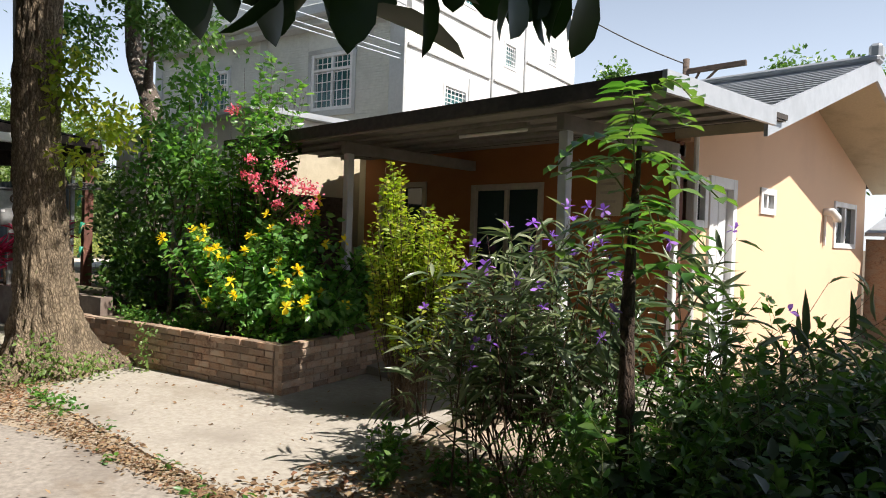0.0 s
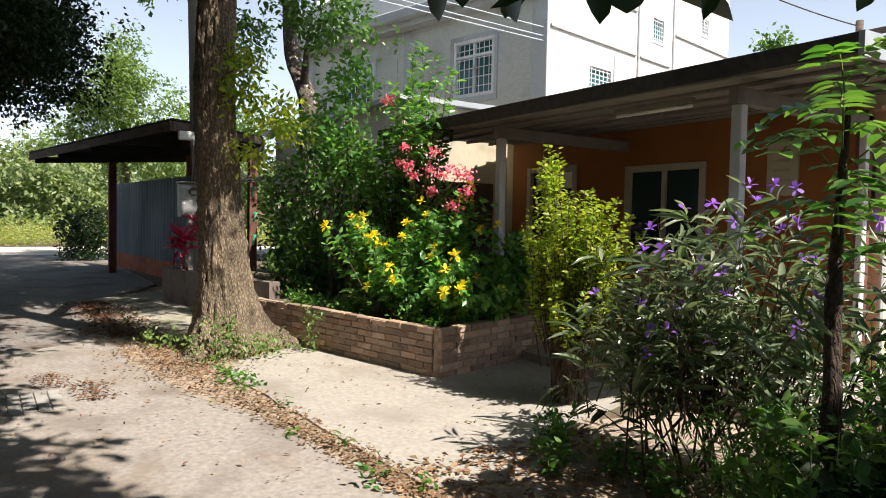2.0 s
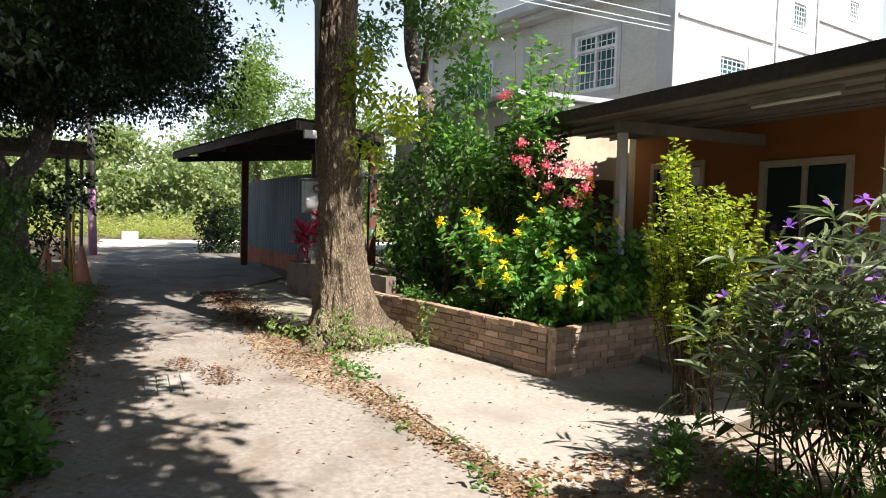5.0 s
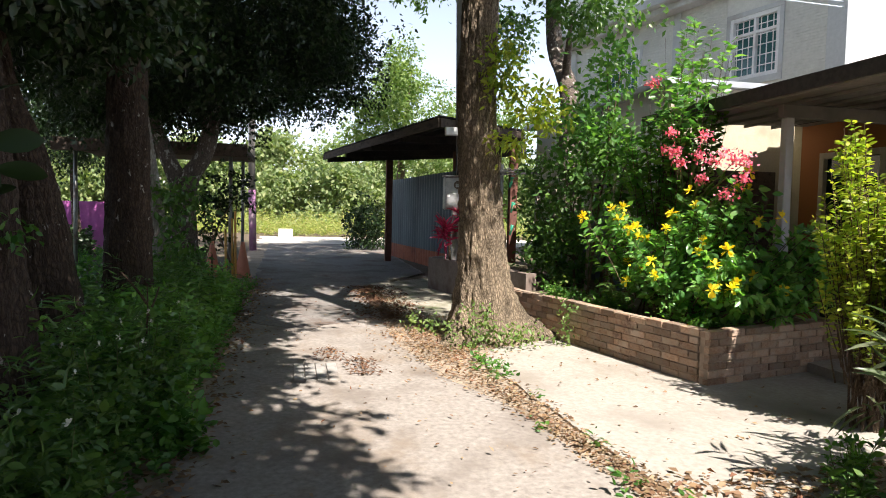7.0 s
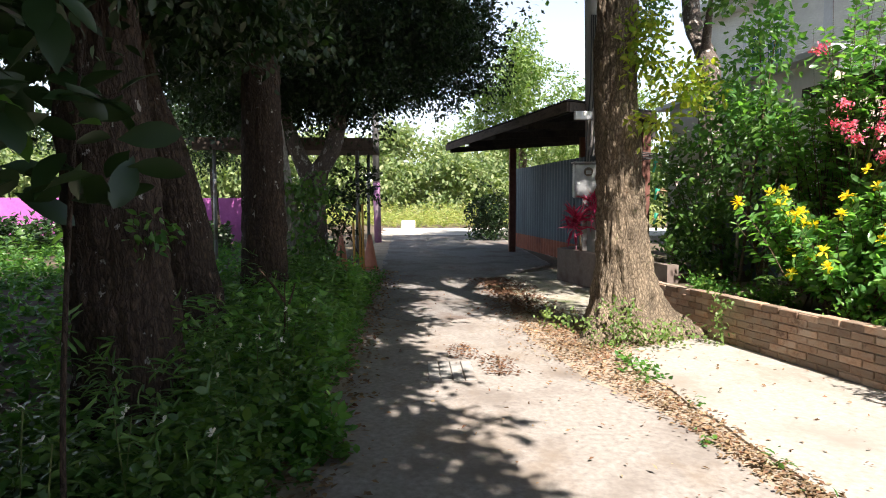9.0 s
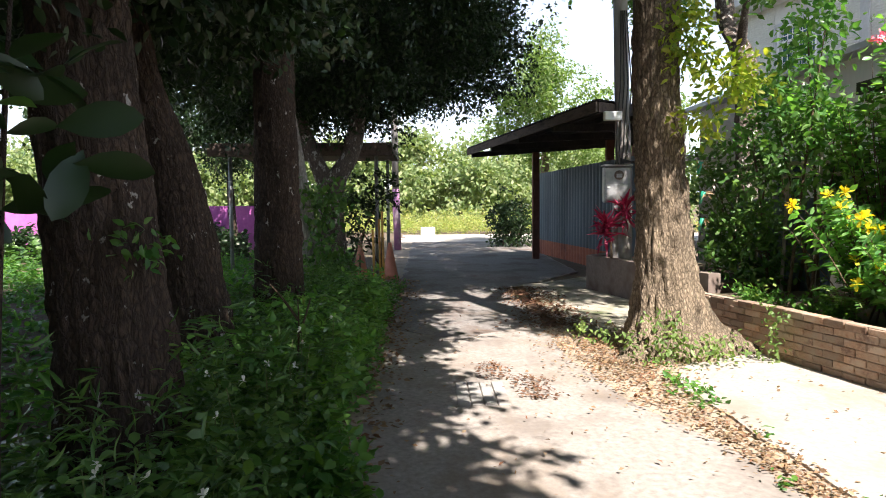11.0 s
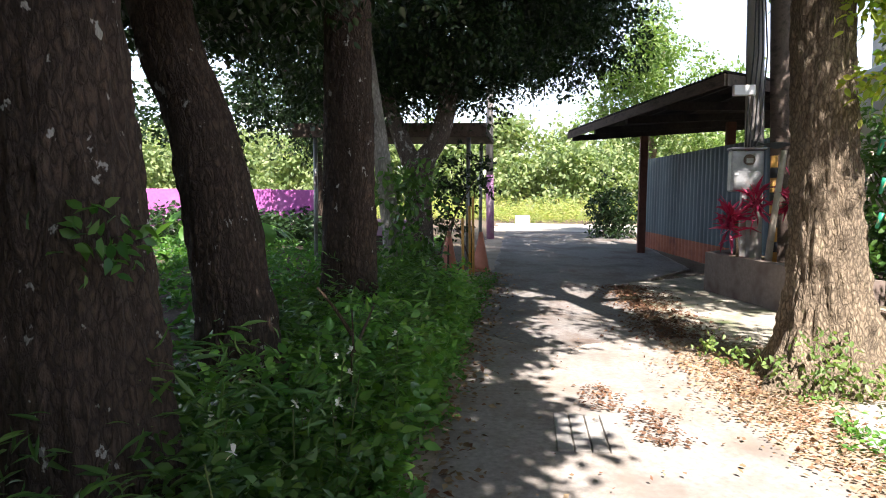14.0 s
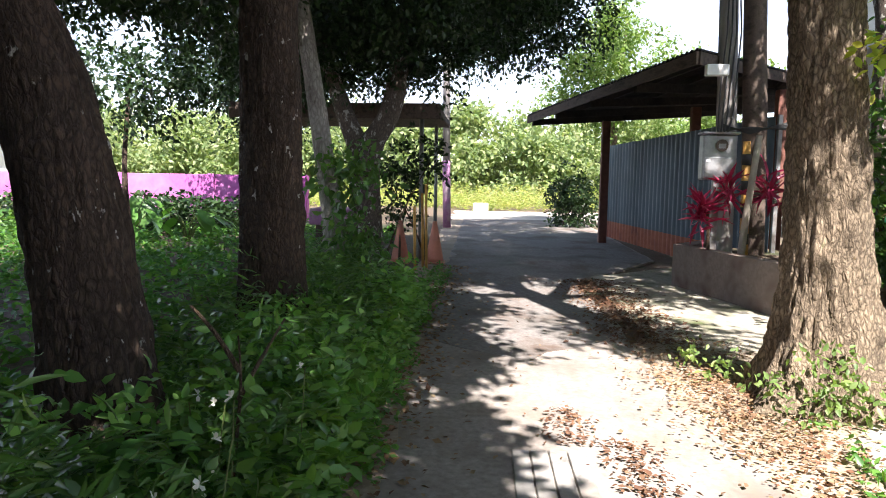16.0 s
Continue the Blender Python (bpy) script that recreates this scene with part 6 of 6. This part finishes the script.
# ---- weeds, grass, litter ----
def herb_field(name, n, region, hmin, hmax, leaf, mat, kind, seed, label, per=22, clear=()):
    rng = np.random.default_rng(seed)
    at, way, sv = [], [], []
    (x0, x1), (y0, y1) = region
    k = 0
    while k < n:
        x, y = rng.uniform(x0, x1), rng.uniform(y0, y1)
        if any((x - cx) ** 2 + (y - cy) ** 2 < r * r for cx, cy, r in clear):
            continue
        k += 1
        h = rng.uniform(hmin, hmax) * (0.6 + 0.5 * (noise.noise((x * 0.8, y * 0.8, seed)) + 0.5))
        lean = rng.normal(0, 0.12, 2)
        t = rng.random(per) ** 0.7
        p = np.stack([x + lean[0] * t * h, y + lean[1] * t * h, t * h], 1) + rng.normal(0, 0.03, (per, 3))
        at.append(p)
        w = rng.normal(0, 1, (per, 3))
        w[:, 2] = w[:, 2] * 0.4 + 0.25
        way.append(w)
    at, way = np.concatenate(at), np.concatenate(way)
    at[:, 2] = np.maximum(at[:, 2], 0.01)
    v, f = blades(at, way, leaf * rng.uniform(0.6, 1.3, len(at)), kind, rng, 0.6)
    return tagged(sheet(name, v, f, mat), label, "weeds", "", "stuff")


keep = [(-4.46, -1.65, 0.3), (-5.97, -1.7, 0.28), (-8.17, -1.69, 0.28), (-11.1, -1.87, 0.2), (-13.0, -1.8, 0.26)]
low = keep + [(-14.3, -1.5, 0.6), (-13.6, -1.35, 0.5), (-12.9, -1.2, 0.5), (-14.7, -0.95, 0.5), (-12.1, -1.1, 0.6), (-11.2, -1.0, 0.45), (-10.4, -0.95, 0.3)]
herb_field("verge_weeds", 1500, ((-12.5, -3.2), (-2.2, -0.8)), 0.2, 0.72, 0.065, L_MID, "ovate", 70, "dense green weeds along the lane edge", 26, low)
herb_field("verge_tall_weeds", 420, ((-12.0, -3.2), (-2.0, -0.85)), 0.35, 0.95, 0.10, L_MID, "lance", 78, "tall grassy weeds along the lane edge", 22, low)
# sunlit stretch of the verge, its light put into the leaf colour
herb_field("verge_nettles", 900, ((-9.8, -5.2), (-1.6, -0.72)), 0.3, 0.75, 0.075, L_NETTLE_LIT, "ovate", 66, "broad-leaved nettles along the lane edge, brightened for sun patches", 18, low)
herb_field("verge_edge_weeds", 200, ((-13.5, -2.0), (-0.92, -0.62)), 0.06, 0.28, 0.05, L_BRIGHT, "ovate", 71, "low fresh weeds at the lane edge", 16)
herb_field("lane_edge_clump", 26, ((-4.75, -4.3), (-0.75, -0.5)), 0.15, 0.4, 0.08, L_BRIGHT, "ovate", 79, "bright weed clump at the lane edge", 16)
herb_field("lawn_weeds", 3000, ((-21.5, -2.0), (-11.0, -2.2)), 0.08, 0.34, 0.10, L_BRIGHT, "ovate", 72, "shaded green groundcover under the trees", 16, keep)
herb_field("hedge_weeds", 900, ((-21.6, -18.5), (-26, -5.2)), 0.7, 1.15, 0.16, L_DARK, "ovate", 68, "dark leafy planting before the magenta wall", 26)
herb_field("far_lawn_weeds", 900, ((-21.8, -14.0), (-26, -9.0)), 0.2, 0.9, 0.16, L_MID, "ovate", 73, "green groundcover before the magenta wall", 16)
herb_field("bank_weeds", 3600, ((-46, -36.3), (-30, 14)), 0.3, 1.4, 0.2, L_GRASS, "lance", 74, "sunlit tall grass on the far bank", 22)
herb_field("strip_weeds", 20, ((-7.2, -3.2), (1.62, 1.95)), 0.05, 0.22, 0.05, L_BRIGHT, "ovate", 75, "small weeds in the joint of the concrete", 14)
herb_field("porch_weeds", 90, ((-2.2, 0.8), (2.15, 2.7)), 0.06, 0.3, 0.06, L_MID, "ovate", 76, "low weeds at the foot of the thicket", 16)
# dark leaf colour stands in for the deep shade on these weeds
herb_field("right_weeds", 1800, ((-1.6, 3.6), (2.4, 7.0)), 0.35, 0.95, 0.085, L_DARK, "ovate", 77, "tall lush weeds before the peach wall, darkened for shade", 24)
# brighter leaf colour for the part of the weeds that catches sun
herb_field("right_fresh_weeds", 420, ((-1.6, 2.5), (3.6, 6.5)), 0.5, 1.0, 0.075, L_BRIGHT, "lance", 67, "green weed tops before the peach wall, brightened for sun", 22)


def litter(name, n, region, seed, label, spread=None, size=0.075, band=None, mat=L_DRY):
    rng = np.random.default_rng(seed)
    (x0, x1), (y0, y1) = region
    x, y = rng.uniform(x0, x1, n), rng.uniform(y0, y1, n)
    if spread:
        y = rng.normal((y0 + y1) / 2, (y1 - y0) / 3.2, n)
    if band:
        lo, hi = np.interp(x, *zip(*band[0])), np.interp(x, *zip(*band[1]))
        y = (lo + hi) / 2 + rng.normal(0, 1, n) * (hi - lo) * 0.36
    at = np.stack([x, y, rng.uniform(0.012, 0.03, n)], 1)
    w = rng.normal(0, 1, (n, 3))
    w[:, 2] *= 0.18
    v, f = blades(at, w, size * rng.uniform(0.5, 1.2, n), "diamond", rng, 0.35)
    return tagged(sheet(name, v, f, mat), label, "fallen leaves", "", "stuff")


LANE_SIDE = ((-8.3, 1.12), (-7.3, 1.16), (-6.2, 1.28), (-5.6, 1.48), (-4.9, 1.64), (-3.5, 1.76), (-2.4, 1.8))
APRON_SIDE = ((-8.3, 1.75), (-7.2, 1.86), (-6.4, 1.80), (-5.7, 1.84), (-4.6, 1.88), (-3.3, 1.94), (-2.4, 2.0))
litter("leaf_litter", 2900, ((-8.3, -2.4), (1.2, 1.9)), 80, "dry brown leaves along the concrete joint", None, 0.042, (LANE_SIDE, APRON_SIDE))
litter("leaf_litter", 2100, ((-9.4, -6.7), (1.15, 2.0)), 81, "dry brown leaves under the big tree", True, 0.042)
litter("leaf_litter", 260, ((-6.9, -6.2), (0.5, 0.78)), 82, "patch of dry leaves beside the drain cover", True, 0.04, None, L_DAMP)
litter("leaf_litter", 170, ((-7.4, -6.8), (0.25, 0.5)), 89, "patch of dry leaves beyond the drain cover", True, 0.04, None, L_DAMP)
litter("leaf_litter", 2400, ((-14.5, -2.0), (-0.95, -0.42)), 83, "dry leaves along the weedy lane edge", True, 0.06)
litter("leaf_litter", 300, ((-13, -2.0), (-0.6, 1.6)), 84, "scattered dry leaves on the lane", None, 0.04)
litter("leaf_litter", 2600, ((-13.2, -9.2), (1.0, 1.75)), 85, "dark drift of dry leaves on mossy concrete", True, 0.055, None, L_DAMP)
litter("leaf_litter", 4200, ((-3.7, 0.2), (1.75, 3.5)), 86, "dry leaves at the foot of the thicket", None, 0.06)
litter("leaf_litter", 500, ((-9.2, -7.6), (2.4, 3.1)), 87, "dry leaves between the tree and planter", None, 0.06)
litter("leaf_litter", 160, ((-7.0, -3.3), (2.0, 4.2)), 88, "few dry leaves on the pale apron", None, 0.04)

# small white star flowers in the verge
daisy = thing("daisy_weeds", (-4.0, -1.1, 0), "thin weeds with small white star flowers", "weeds")
rng = np.random.default_rng(91)
for k in range(26):
    x, y, h = rng.uniform(-6.0, -2.6), rng.uniform(-1.7, -0.8), rng.uniform(0.42, 0.72)
    part("stalk", tube(bmesh.new(), [(x, y, 0), (x + 0.02, y, h * 0.5), (x + rng.uniform(-0.06, 0.06), y + rng.uniform(-0.06, 0.06), h)], 0.0025, 4), GREENSTEM, daisy)
    flowers(daisy, [np.array([x, y, h + 0.01])], 0.022, P_WHITE, 400 + k, 5)
# dead branch in the weeds
dead = thing("dead_branch", (-5.4, -1.0, 0), "bare grey dead branch in the weeds", "branch")
for pts in ([(-5.4, -1.0, 0.02), (-5.5, -1.0, 0.40), (-5.58, -1.0, 0.66), (-5.56, -1.0, 0.85)], [(-5.56, -1.0, 0.62), (-5.8, -1.0, 0.70), (-6.3, -1.05, 0.76)], [(-5.57, -1.0, 0.72), (-5.6, -1.1, 0.85), (-5.58, -1.18, 0.95)]):
    part("stick", tube(bmesh.new(), *smooth_path(pts, [0.010, 0.008, 0.005, 0.003][:len(pts)], 0.08), 6, 0.2, 12), STEM, dead, "", True)
# broad-leaved sapling beside the lane
big = thing("broad_leaf_sapling", (-2.75, -1.15, 0), "sapling with broad glossy dark leaves", "sapling")
part("stem", tube(bmesh.new(), *smooth_path([(-2.75, -1.15, 0), (-2.72, -1.12, 0.8), (-2.68, -1.05, 1.5), (-2.62, -0.98, 1.85)], [0.010, 0.009, 0.007, 0.004], 0.15), 8), BARK_DARK, big, "", True)
rng = np.random.default_rng(92)
for k in range(72):
    q = np.array([-2.58, -1.06, 1.66]) + np.clip(rng.normal(0, 1, 3), -1.2, 1.5) * (0.12, 0.13, 0.19)
    w = rng.normal(0, 1, 3) * (1, 1, 0.6) + np.array([0, 0, 0.1])
    big_leaf(q, w, rng.uniform(0.11, 0.18), L_BRIGHT if k % 22 == 7 else L_DARK, 0.6, big)
# green plastic orchid holders tied to the trunk
for x, y, z in ((-7.70, 2.36, 1.78), (-7.68, 2.37, 1.25), (-7.66, 2.37, 1.5)):
    ob = thing("orchid_holder", (x, y, z), "green plastic orchid holder tied to the trunk", "plant holder", "orchid holders")
    part("cup", tube(bmesh.new(), [(x, y, z - 0.06), (x + 0.03, y + 0.02, z + 0.05)], [0.012, 0.022], 10, 0.3, 8), GREENPLASTIC, ob, "", True)
    g = np.random.default_rng(int(z * 100))
    sheet("leaves", *blades(np.tile((x + 0.03, y + 0.03, z + 0.04), (9, 1)), g.normal(0, 1, (9, 3)) + (0.4, 0.5, -0.2), g.uniform(0.05, 0.1, 9), "lance", g), L_DRY, ob, "withered orange leaves")
